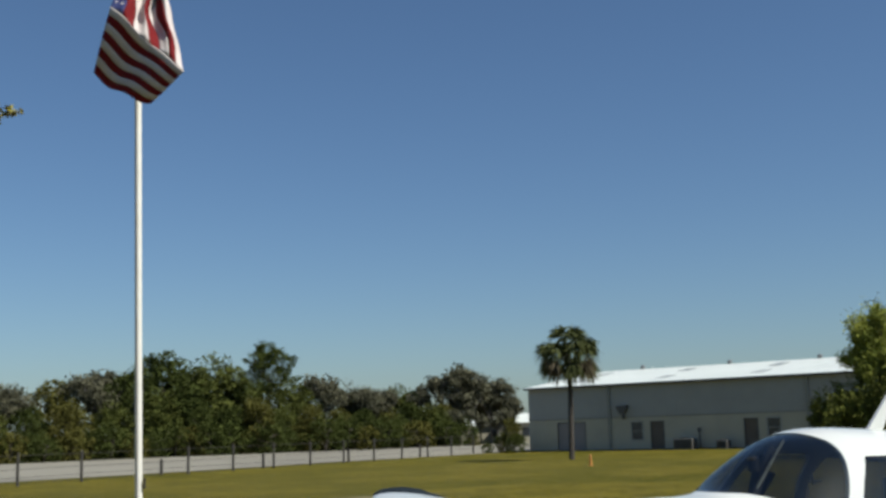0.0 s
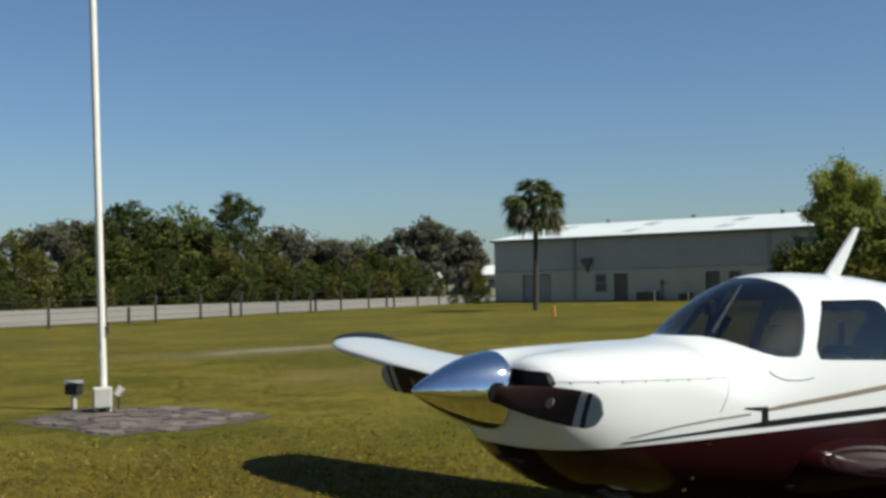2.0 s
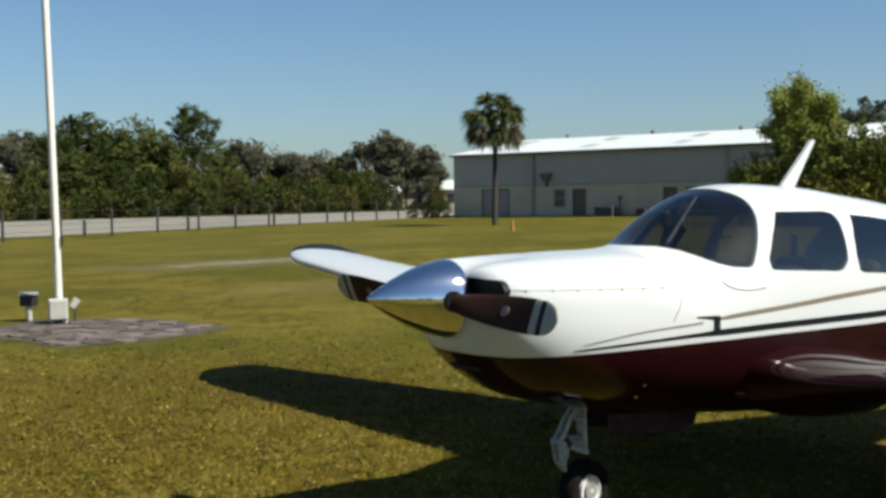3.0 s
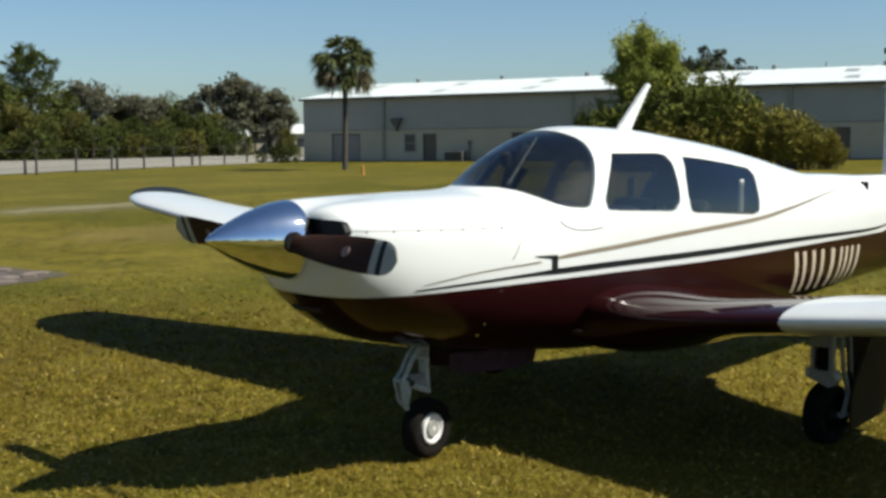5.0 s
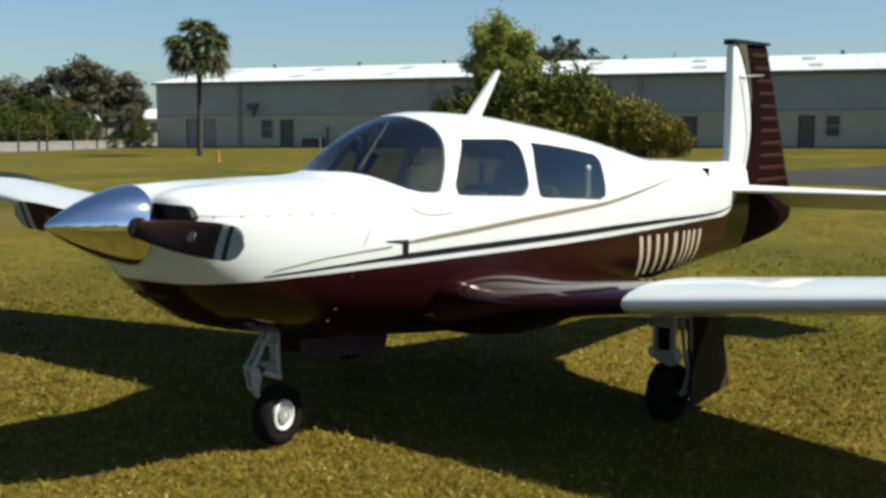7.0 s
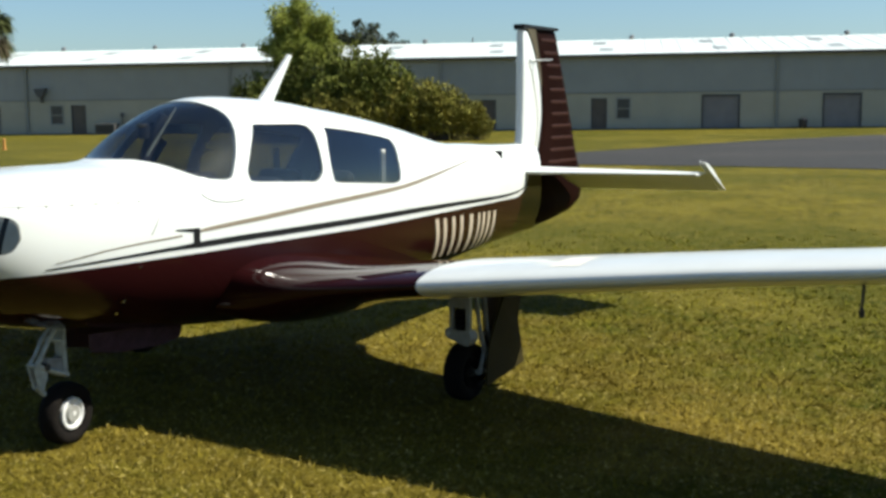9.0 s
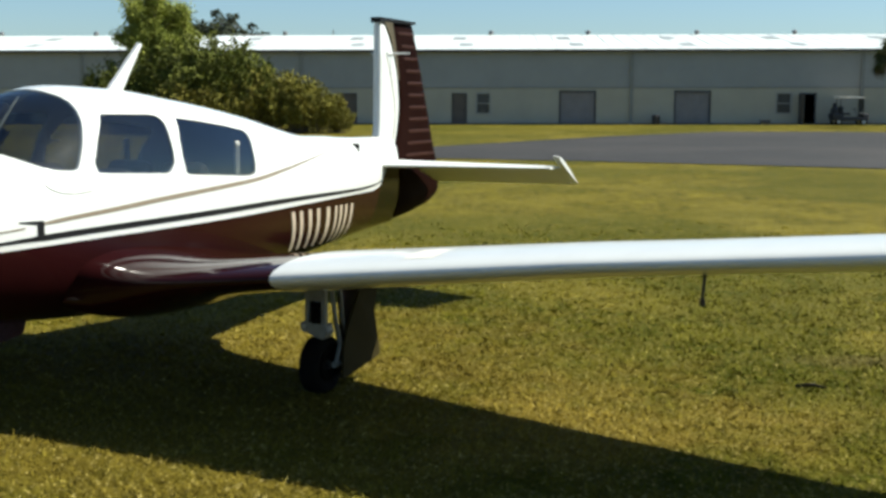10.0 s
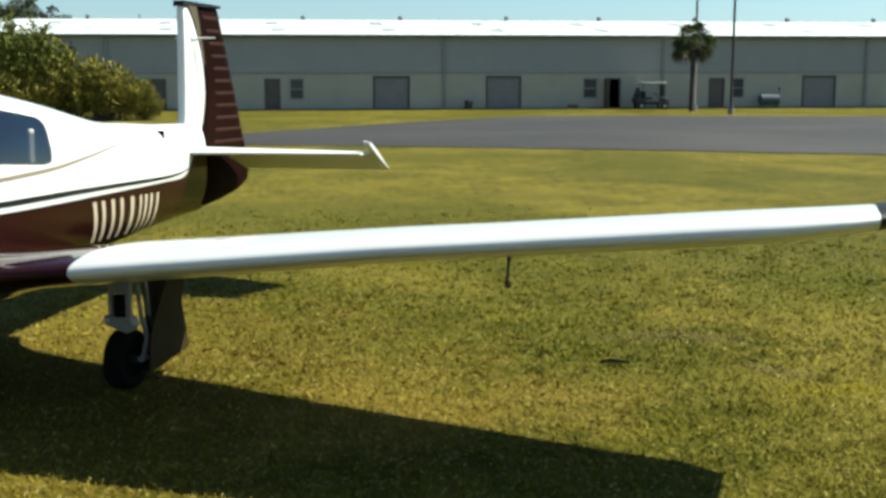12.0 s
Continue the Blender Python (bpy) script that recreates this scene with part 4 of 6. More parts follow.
# landing gear
def wheel(parent, x, y, z, r, w, out, rim_paint, yaw=0.0):
    tyre = part("tyre", revolve(bmesh.new(), [(-w * 0.30, r * 0.55), (-w * 0.46, r * 0.66), (-w * 0.5, r * 0.82), (-w * 0.40, r * 0.96), (0, r), (w * 0.40, r * 0.96), (w * 0.5, r * 0.82), (w * 0.46, r * 0.66), (w * 0.30, r * 0.55)], (x, y, z), "y", 36), M_RUBBER, parent, "black rubber tyre", True, 60)
    rim = part("rim", revolve(bmesh.new(), [(out * w * 0.30, r * 0.10), (out * w * 0.34, r * 0.28), (out * w * 0.36, r * 0.38), (out * w * 0.47, r * 0.45), (out * w * 0.45, r * 0.50), (out * w * 0.2, r * 0.52)], (x, y, z), "y", 28), rim_paint, tyre, "painted rim", True, 30)
    hub = part("hub", tube(bmesh.new(), (x, y + out * w * 0.2, z), (x, y + out * w * 0.5, z), r * (0.30 if rim_paint == M_RIM else 0.16), r * (0.26 if rim_paint == M_RIM else 0.13), 18), M_MAINSTRUT if rim_paint == M_RIM else M_GREASE, rim)
    cap = part("axle_cap", tube(bmesh.new(), (x, y + out * w * 0.4, z), (x, y + out * w * 0.53, z), r * 0.10, r * 0.07, 12), M_RIM if rim_paint == M_RIM else M_GREASE, rim)
    turn = Matrix.Translation((x, y, z)) @ Euler((0, 0, radians(yaw))).to_matrix().to_4x4() @ Matrix.Translation((-x, -y, -z))
    for ob in (tyre, rim, hub, cap):
        ob.data.transform(turn)
    return tyre


gear = part("nose_gear", tube(tube(bmesh.new(), (-0.01, 0.0, 0.72), (-0.012, 0.0, 0.60), 0.020), (-0.012, 0, 0.60), (-0.006, 0, 0.39), 0.014), M_STRUT, plane, "grey nose gear strut")
wheel(gear, 0.0, 0.0, 0.174, 0.170, 0.112, -1, M_RIM, 9)
for y in (-0.024, 0.024):
    for a, b, r in (((-0.035, 0.71), (-0.045, 0.656), 0.013), ((-0.045, 0.656), (-0.112, 0.589), 0.013), ((-0.112, 0.589), (-0.155, 0.516), 0.013), ((-0.155, 0.516), (-0.196, 0.468), 0.013), ((-0.196, 0.468), (-0.006, 0.388), 0.015), ((-0.005, 0.71), (-0.016, 0.562), 0.013), ((-0.016, 0.562), (-0.006, 0.388), 0.013), ((-0.110, 0.592), (-0.022, 0.575), 0.011)) + ((((-0.165, 0.345), (0.0, 0.178), 0.016),) if y > 0 else ()):
        part("truss_bar", tube(bmesh.new(), (a[0], y, a[1]), (b[0], y, b[1]), r, None, 10), M_STRUT, gear, "", True)
    bm = bmesh.new()
    prism(bm, rounded([(-0.214, 0.474), (-0.194, 0.49), (-0.125, 0.445), (-0.135, 0.385), (-0.162, 0.335), (-0.182, 0.335)], 0.008, 3), y - 0.006, y + 0.006, side_put)
    part("gusset", bm, M_STRUT, gear, "", False)
    part("rubber_puck", tube(bmesh.new(), (-0.135, y - 0.016, 0.452), (-0.135, y + 0.016, 0.452), 0.020, None, 16), M_GREASE, gear, "", True)
    bm = bmesh.new()
    prism(bm, rounded([(-0.115, 0.495), (-0.06, 0.482), (-0.012, 0.492), (-0.010, 0.40), (-0.130, 0.445)], 0.008, 3), y * 0.6 - 0.004, y * 0.6 + 0.004, side_put)
    part("web_plate", bm, M_MAINSTRUT, gear, "stained web plate", False)
for x, z in ((-0.196, 0.468), (-0.006, 0.388), (-0.045, 0.656), (-0.016, 0.562), (-0.168, 0.348)):
    part("cross_bar", tube(bmesh.new(), (x, -0.040, z), (x, 0.040, z), 0.011, None, 8), M_STRUT, gear, "", True)
bm = tube(bmesh.new(), (0.0, -0.05, 0.178), (0.0, 0.075, 0.178), 0.014)
part("axle", bm, M_GREASE, gear)
for side in (-1, 1):
    tilt = pose(0.40, side * 0.15, 0.585, -16 * side, 3.5, 0)
    bm = bmesh.new()
    prism(bm, rounded([(-0.35, 0.0), (0.34, 0.0), (0.34, -0.09), (0.20, -0.125), (-0.10, -0.13), (-0.32, -0.105)], 0.02, 3), -0.006, 0.006, lambda u, v, w: tilt @ Vector((u, w + side * 0.6 * v * v, v)))
    part("gear_door", bm, M_DARKDOOR, gear, "open dark maroon gear door")
    for u in (-0.22, 0.0, 0.22):
        part("door_hinge", tube(bmesh.new(), tilt @ Vector((u - 0.03, -side * 0.012, -0.01)), tilt @ Vector((u + 0.03, -side * 0.012, -0.01)), 0.009, None, 8), M_GREASE, gear)
part("exhaust", tube(bmesh.new(), (0.42, 0.16, 0.56), (0.70, 0.17, 0.47), 0.032), M_GREASE, plane, "sooty exhaust stub", True)

for side in (-1, 1):
    g = part("main_gear", tube(bmesh.new(), (1.84, side * 1.395, 0.82), (1.85, side * 1.395, 0.42), 0.032), M_MAINSTRUT, plane, "grey main gear strut")
    wheel(g, 1.868, side * 1.385, 0.182, 0.180, 0.13, -1 if side < 0 else 1, M_RUBBER)
    # trunnion plate with a window in it, rubber discs behind
    for y0, y1, z0, z1, name in ((1.325, 1.352, 0.44, 0.82, "plate_side"), (1.438, 1.468, 0.44, 0.82, "plate_side"), (1.352, 1.438, 0.585, 0.82, "trunnion_plate")):
        part(name, box(bmesh.new(), (1.80, side * (y0 + y1) / 2, (z0 + z1) / 2), (0.035, y1 - y0, z1 - z0), 0.006), M_MAINSTRUT, g)
    for z in (0.56, 0.525, 0.49, 0.455):
        part("shock_disc", tube(bmesh.new(), (1.815, side * 1.395, z - 0.015), (1.815, side * 1.395, z + 0.015), 0.040, None, 14), M_RUBBER, g, "", True)
    bm = bmesh.new()
    prism(bm, rounded([(1.30, 0.455), (1.47, 0.445), (1.485, 0.40), (1.455, 0.355), (1.42, 0.365), (1.36, 0.385), (1.30, 0.405)], 0.012, 3), 1.775, 1.86, lambda u, v, w: (w, side * u, v))
    part("knuckle", bm, M_MAINSTRUT, g)
    part("grease_nut", tube(bmesh.new(), (1.765, side * 1.325, 0.43), (1.79, side * 1.325, 0.43), 0.014, None, 8), M_RIM, g)
    for a, b, r in (((1.84, 1.46, 0.82), (1.90, 1.475, 0.43), 0.013), ((1.90, 1.475, 0.43), (1.945, 1.48, 0.30), 0.016), ((1.945, 1.48, 0.30), (1.90, 1.475, 0.185), 0.016), ((1.87, 1.475, 0.185), (1.93, 1.475, 0.185), 0.020)):
        part("leg_bar", tube(bmesh.new(), (a[0], side * a[1], a[2]), (b[0], side * b[1], b[2]), r, None, 10), M_MAINSTRUT, g, "", True)
    for a, b, r in (((1.86, 1.36, 0.70), (2.04, 1.27, 0.74), 0.016), ((1.93, 1.47, 0.82), (2.00, 1.475, 0.34), 0.012)):
        part("brace", tube(bmesh.new(), (a[0], side * a[1], a[2]), (b[0], side * b[1], b[2]), r, None, 10), M_MAINSTRUT, g, "", True)
    for a, b in (((1.955, 1.475, 0.42), (2.03, 1.478, 0.12)), ((2.03, 1.478, 0.12), (1.90, 1.475, 0.10)), ((2.00, 1.475, 0.25), (1.91, 1.475, 0.19))):
        part("scissor_link", tube(bmesh.new(), (a[0], side * a[1], a[2]), (b[0], side * b[1], b[2]), 0.015, None, 10), M_GREASE, g, "oily dark scissor link", True)
    bm = bmesh.new()
    prism(bm, rounded([(1.95, 0.82), (2.27, 0.80), (2.22, 0.60), (2.13, 0.43), (2.06, 0.33), (1.99, 0.40)], 0.02), side * 1.445, side * 1.457, side_put)
    part("inner_door", bm, M_DARKDOOR, g, "dark purple inner gear door")
    bm = bmesh.new()
    prism(bm, rounded([(2.12, 0.80), (2.36, 0.78), (2.324, 0.586), (2.293, 0.452), (2.372, 0.161), (1.880, 0.098), (1.905, 0.298), (1.950, 0.396), (2.085, 0.614)], 0.02), 1.512, 1.527, lambda u, v, w: (u, side * (w + 0.10 * (v - 0.35) ** 2), v))
    part("gear_door", bm, M_GEARDOOR, g, "dull brown-grey gear door")

# ---- hangar ----
HL = Vector((50.10, 72.50, 0.0))
HU, HN = Vector((UX, UY, 0)), Vector((-UY, UX, 0))
HLEN, HDEPTH = 128.0, 24.0
hangar_z = lambda s: gz(HL.x + HU.x * s, HL.y + HU.y * s)
HANGAR = Matrix.Translation(HL) @ Matrix(((HU.x, HN.x, 0, 0), (HU.y, HN.y, 0, 0), (0, 0, 1, 0), (0, 0, 0, 1)))
GABLE = 1.55
fall = lambda s: hangar_z(s)


def hangar_box(bm, s0, s1, d0, d1, h0, h1, bevel=0.0):
    """A box along the wall: s along it, d inwards, heights over the ground there."""
    box(bm, ((s0 + s1) / 2, (d0 + d1) / 2, (h0 + h1) / 2 + fall((s0 + s1) / 2)), (s1 - s0, d1 - d0, h1 - h0), bevel)
    return bm


def sloped_prism(bm, rows, s0, s1, n=8):
    """An outline of (d, h) swept along the building, following the ground."""
    rings = [[bm.verts.new((s0 + (s1 - s0) * k / n, d, h + fall(s0 + (s1 - s0) * k / n))) for d, h in rows] for k in range(n + 1)]
    m = len(rows)
    for p, q in zip(rings, rings[1:]):
        for j in range(m):
            bm.faces.new((p[j], p[(j + 1) % m], q[(j + 1) % m], q[j]))
    bm.faces.new(rings[0])
    bm.faces.new(rings[-1])
    return bm


hangar = empty("hangar", HANGAR, "long grey and beige metal hangar with a white roof", "hangar")
# openings in the front wall: start, end, sill, head
DOORS = [(10.86, 11.92), (18.25, 19.25), (41.05, 42.02), (48.61, 49.59), (72.11, 73.22), (79.71, 80.79), (101.0, 102.0)]
WINDOWS = [(9.21, 10.21), (19.95, 20.95), (39.50, 40.45), (50.27, 51.20), (70.58, 71.58), (81.37, 82.26), (99.0, 100.0)]
ROLLS = [(55.96, 58.36), (63.76, 66.13), (86.64, 89.05), (94.6, 97.0), (30.0, 32.4)]
GARAGE = (2.67, 5.24)
gaps = sorted([(a, b, 0.0, 2.10) for a, b in DOORS] + [(a, b, 0.75, 2.12) for a, b in WINDOWS] + [(a, b, 0.0, 2.22) for a, b in ROLLS] + [(GARAGE[0], GARAGE[1], 0.0, 2.22)])
GIRT, EAVE, WT = 2.50, 5.0, 0.15
low = bmesh.new()
at = 0.0
for a, b, sill, head in gaps:
    k = max(1, int((a - at) / 12) + 1)
    for i in range(k):
        hangar_box(low, at + (a - at) * i / k, at + (a - at) * (i + 1) / k, 0, WT, -0.3, GIRT)
    hangar_box(low, a, b, 0, WT, head, GIRT)
    if sill:
        hangar_box(low, a, b, 0, WT, -0.3, sill)
    at = b
for i in range(3):
    hangar_box(low, at + (HLEN - at) * i / 3, at + (HLEN - at) * (i + 1) / 3, 0, WT, -0.3, GIRT)
part("lower_wall", low, M_WALL_LO, hangar, "beige ribbed metal lower wall")
part("upper_wall", sloped_prism(bmesh.new(), [(0.0, GIRT), (0.0, EAVE), (WT, EAVE), (WT, GIRT)], 0, HLEN), M_WALL_UP, hangar, "grey ribbed metal upper wall")
for s0, s1 in ((0, WT), (HLEN - WT, HLEN)):
    bm = prism(bmesh.new(), [(WT, -0.3), (HDEPTH, -0.3), (HDEPTH, EAVE), (HDEPTH / 2, EAVE + GABLE), (WT, EAVE)], s0, s1, lambda u, v, w: (w, u, v + fall(w)))
    part("end_wall", bm, M_WALL_UP, hangar)
part("back_wall", sloped_prism(bmesh.new(), [(HDEPTH - WT, -0.3), (HDEPTH - WT, EAVE), (HDEPTH, EAVE), (HDEPTH, -0.3)], WT, HLEN - WT), M_WALL_UP, hangar)
part("roof", sloped_prism(bmesh.new(), [(-0.25, EAVE), (HDEPTH / 2, EAVE + GABLE + 0.05), (HDEPTH + 0.25, EAVE), (HDEPTH + 0.25, EAVE + 0.08), (HDEPTH / 2, EAVE + GABLE + 0.14), (-0.25, EAVE + 0.08)], -0.2, HLEN + 0.2), M_ROOF, hangar, "bright white standing-seam metal roof")
part("gutter", sloped_prism(bmesh.new(), [(-0.38, EAVE - 0.10), (-0.38, EAVE + 0.04), (-0.255, EAVE + 0.04), (-0.255, EAVE - 0.10)], -0.2, HLEN + 0.2), M_TRIM, hangar, "dark eave gutter")
part("girt_trim", sloped_prism(bmesh.new(), [(-0.04, GIRT - 0.05), (-0.04, GIRT + 0.05), (-0.003, GIRT + 0.05), (-0.003, GIRT - 0.05)], 0, HLEN), M_WALLTRIM, hangar, "grey trim between the two sidings")
part("base_trim", sloped_prism(bmesh.new(), [(-0.05, -0.3), (-0.05, 0.10), (-0.003, 0.10), (-0.003, -0.3)], 0, HLEN), M_TRIM, hangar, "dark base strip")
for s in (7.4, 23.0, 38.2, 60.80, 76.25, 91.32, 106.5):
    part("downspout", hangar_box(bmesh.new(), s - 0.10, s + 0.10, -0.16, -0.055, 0.0, EAVE - 0.10, 0.01), M_WALLTRIM, hangar)
rnd = random.Random(5)
ribs = bmesh.new()
for k in range(int(HLEN / 0.9)):
    s = 0.45 + 0.9 * k
    hangar_box(ribs, s - 0.015, s + 0.015, -0.009, 0.0, GIRT + 0.06, EAVE - 0.12)
part("siding_rib", ribs, M_WALL_UP, hangar)
seams = bmesh.new()
for k in range(int(HLEN / 1.2)):
    s = 0.6 + 1.2 * k
    a = Vector((s, 0.0, EAVE + 0.12 + fall(s)))
    b = Vector((s, HDEPTH / 2, EAVE + GABLE + 0.16 + fall(s)))
    tube(seams, a, b, 0.015, None, 4)
part("roof_seam", seams, M_ROOF, hangar)
for a, b in DOORS:
    if a == 72.11:
        d = part("door", hangar_box(bmesh.new(), a + 0.05, a + 0.10, -0.95, -0.04, 0.02, 2.05), M_DOOR, hangar, "brown metal door standing open")
    else:
        d = part("door", hangar_box(bmesh.new(), a + 0.05, b - 0.05, 0.05, 0.10, 0.0, 2.05), M_DOOR, hangar, "brown metal door")
    fr = bmesh.new()
    hangar_box(fr, a - 0.04, a + 0.05, -0.03, 0.12, 0.0, 2.14)
    hangar_box(fr, b - 0.05, b + 0.04, -0.03, 0.12, 0.0, 2.14)
    hangar_box(fr, a + 0.05, b - 0.05, -0.03, 0.12, 2.05, 2.14)
    part("door_frame", fr, M_TRIM, d)
    if a != 72.11:
        part("handle", hangar_box(bmesh.new(), b - 0.18, b - 0.10, 0.0, 0.05, 0.98, 1.06, 0.01), M_STEEL, d)
for a, b in WINDOWS:
    fr = bmesh.new()
    hangar_box(fr, a - 0.05, a + 0.06, -0.04, 0.10, 0.70, 2.17)
    hangar_box(fr, b - 0.06, b + 0.05, -0.04, 0.10, 0.70, 2.17)
    hangar_box(fr, a + 0.06, b - 0.06, -0.04, 0.10, 2.08, 2.17)
    hangar_box(fr, a + 0.06, b - 0.06, -0.04, 0.10, 0.70, 0.80)
    hangar_box(fr, a + 0.06, b - 0.06, -0.02, 0.08, 1.40, 1.46)
    w = part("window", fr, M_WINFRAME, hangar, "framed sash window")
    part("pane", hangar_box(bmesh.new(), a + 0.06, b - 0.06, 0.03, 0.05, 0.80, 1.40), M_PANE, w)
    part("pane", hangar_box(bmesh.new(), a + 0.06, b - 0.06, 0.03, 0.05, 1.46, 2.08), M_PANE, w)
for a, b in ROLLS:
    n = 11
    d = part("roller_door", hangar_box(bmesh.new(), a + 0.07, b - 0.07, 0.112, 0.14, 0.0, 2.15), M_ROLL, hangar, "grey slatted roller door")
    for k in range(n):
        part("slat", hangar_box(bmesh.new(), a + 0.06, b - 0.06, 0.06, 0.11, 2.15 * k / n + 0.008, 2.15 * (k + 1) / n - 0.008, 0.008), M_ROLL, d)
    fr = bmesh.new()
    hangar_box(fr, a - 0.06, a + 0.06, -0.04, 0.12, 0.0, 2.30)
    hangar_box(fr, b - 0.06, b + 0.06, -0.04, 0.12, 0.0, 2.30)
    hangar_box(fr, a + 0.06, b - 0.06, -0.04, 0.12, 2.16, 2.30)
    part("door_frame", fr, M_TRIM, d)
a, b = GARAGE
mid = (a + b) / 2
for u, v in ((a, mid), (mid, b)):
    d = part("garage_door", hangar_box(bmesh.new(), u + 0.04, v - 0.04, 0.06, 0.11, 0.0, 2.16), M_ROLL, hangar, "grey hinged garage door")
    fr = bmesh.new()
    hangar_box(fr, u, u + 0.05, -0.02, 0.12, 0.0, 2.20)
    hangar_box(fr, v - 0.05, v, -0.02, 0.12, 0.0, 2.20)
    part("door_frame", fr, M_TRIM, d)
for s in (4.36, 12.4, 20.0, 27.6, 35.05, 43.1, 51.25, 58.8, 67.2, 74.7, 82.6, 90.4, 97.8, 105.5):
    v = bmesh.new()
    z = EAVE + GABLE + fall(s)
    tube(v, (s, HDEPTH / 2, z), (s, HDEPTH / 2, z + 0.32), 0.16, 0.16, 14)
    revolve(v, [(0.0, 0.15), (0.07, 0.22), (0.18, 0.20), (0.25, 0.10), (0.27, 0.02)], (s, HDEPTH / 2, z + 0.22), "z", 14)
    part("roof_vent", v, M_VENT, hangar, "round turbine roof vent", True)
for k in range(14):
    # milky panels in the roof sheet, one low and one high in each bay
    for s, d in ((3.0 + 7.75 * k, 3.3), (2.4 + 7.75 * k, 8.7)):
        z = EAVE + 0.095 + (GABLE + 0.06) * d / (HDEPTH / 2) + fall(s)
        tilt = Matrix.Translation((s, d, z)) @ Euler((math.atan(GABLE / (HDEPTH / 2)), 0, 0)).to_matrix().to_4x4()
        part("skylight", box(bmesh.new(), (0, 0, 0.012), (0.95, 2.2, 0.024), 0.006, tilt), M_SKYLIGHT, hangar, "milky roof skylight panel")
part("roof_mast", tube(bmesh.new(), (38.85, HDEPTH / 2, EAVE + GABLE + fall(38.85)), (38.85, HDEPTH / 2, EAVE + GABLE + 0.55 + fall(38.85)), 0.05, 0.04), M_TRIM, hangar)
# fixture on the wall: bracket lamp with a broad dark hood
fx = bmesh.new()
hangar_box(fx, 8.55, 8.72, -0.22, -0.003, 2.35, 2.9, 0.02)
prism(fx, rounded([(8.15, 3.35), (9.10, 3.40), (8.95, 3.0), (8.75, 2.72), (8.5, 2.72), (8.28, 3.0)], 0.05), -0.42, -0.10, lambda u, v, w: (u, w, v + fall(8.6)))
part("wall_lamp", fx, M_TRIM, hangar, "dark hooded wall lamp")


# ---- things along the hangar ----
def wall_place(s, out):
    p = HL + HU * s - HN * out
    return Matrix.Translation((p.x, p.y, gz(p.x, p.y))) @ HANGAR.to_3x3().to_4x4()


def ac_unit(s, w, h):
    t = empty("air_conditioner", wall_place(s, 0.7), "dark boxy air conditioner beside the hangar wall", "air conditioner", "air conditioners")
    part("case", box(bmesh.new(), (0, 0, h / 2 + 0.05), (w, 0.8, h), 0.04), M_TRIM, t)
    b = bmesh.new()
    for k in range(8):
        box(b, (0, -0.41, 0.15 + (h - 0.2) * k / 8), (w * 0.9, 0.02, 0.03))
    part("grille", b, M_STEEL, t)
    part("base", box(bmesh.new(), (0, 0, 0.03), (w + 0.1, 0.9, 0.06)), M_CONCRETE, t)
    part("fan_guard", tube(bmesh.new(), (0, 0, h + 0.05), (0, 0, h + 0.10), 0.3, 0.28, 18), M_STEEL, t)


ac_unit(13.9, 1.5, 0.75)
ac_unit(16.9, 0.8, 0.6)
t = empty("pipe_stand", wall_place(14.9, 0.3), "thin dark upright service pipe by the wall", "pipe")
b = tube(bmesh.new(), (0, 0, 0), (0, 0, 1.5), 0.06)
part("pipe", box(b, (0, 0, 1.4), (0.25, 0.15, 0.3), 0.02), M_TRIM, t)
t = empty("trash_bin", wall_place(62.4, 0.7), "dark upright refuse bin by the hangar wall", "bin")
part("body", revolve(bmesh.new(), [(0, 0.22), (0.05, 0.25), (0.55, 0.29)], (0, 0, 0), "z", 20), M_CARTDARK, t)
part("lid", revolve(bmesh.new(), [(0.55, 0.30), (0.60, 0.30), (0.68, 0.18), (0.70, 0.02)], (0, 0, 0), "z", 20), M_CARTDARK, t)
t = empty("utility_box", wall_place(69.7, 0.8), "low dark ground box by the hangar", "box")
part("body", box(bmesh.new(), (0, 0, 0.14), (0.6, 0.5, 0.28), 0.03), M_TRIM, t)
part("lid", box(bmesh.new(), (0, 0, 0.30), (0.66, 0.56, 0.04), 0.01), M_STEEL, t)


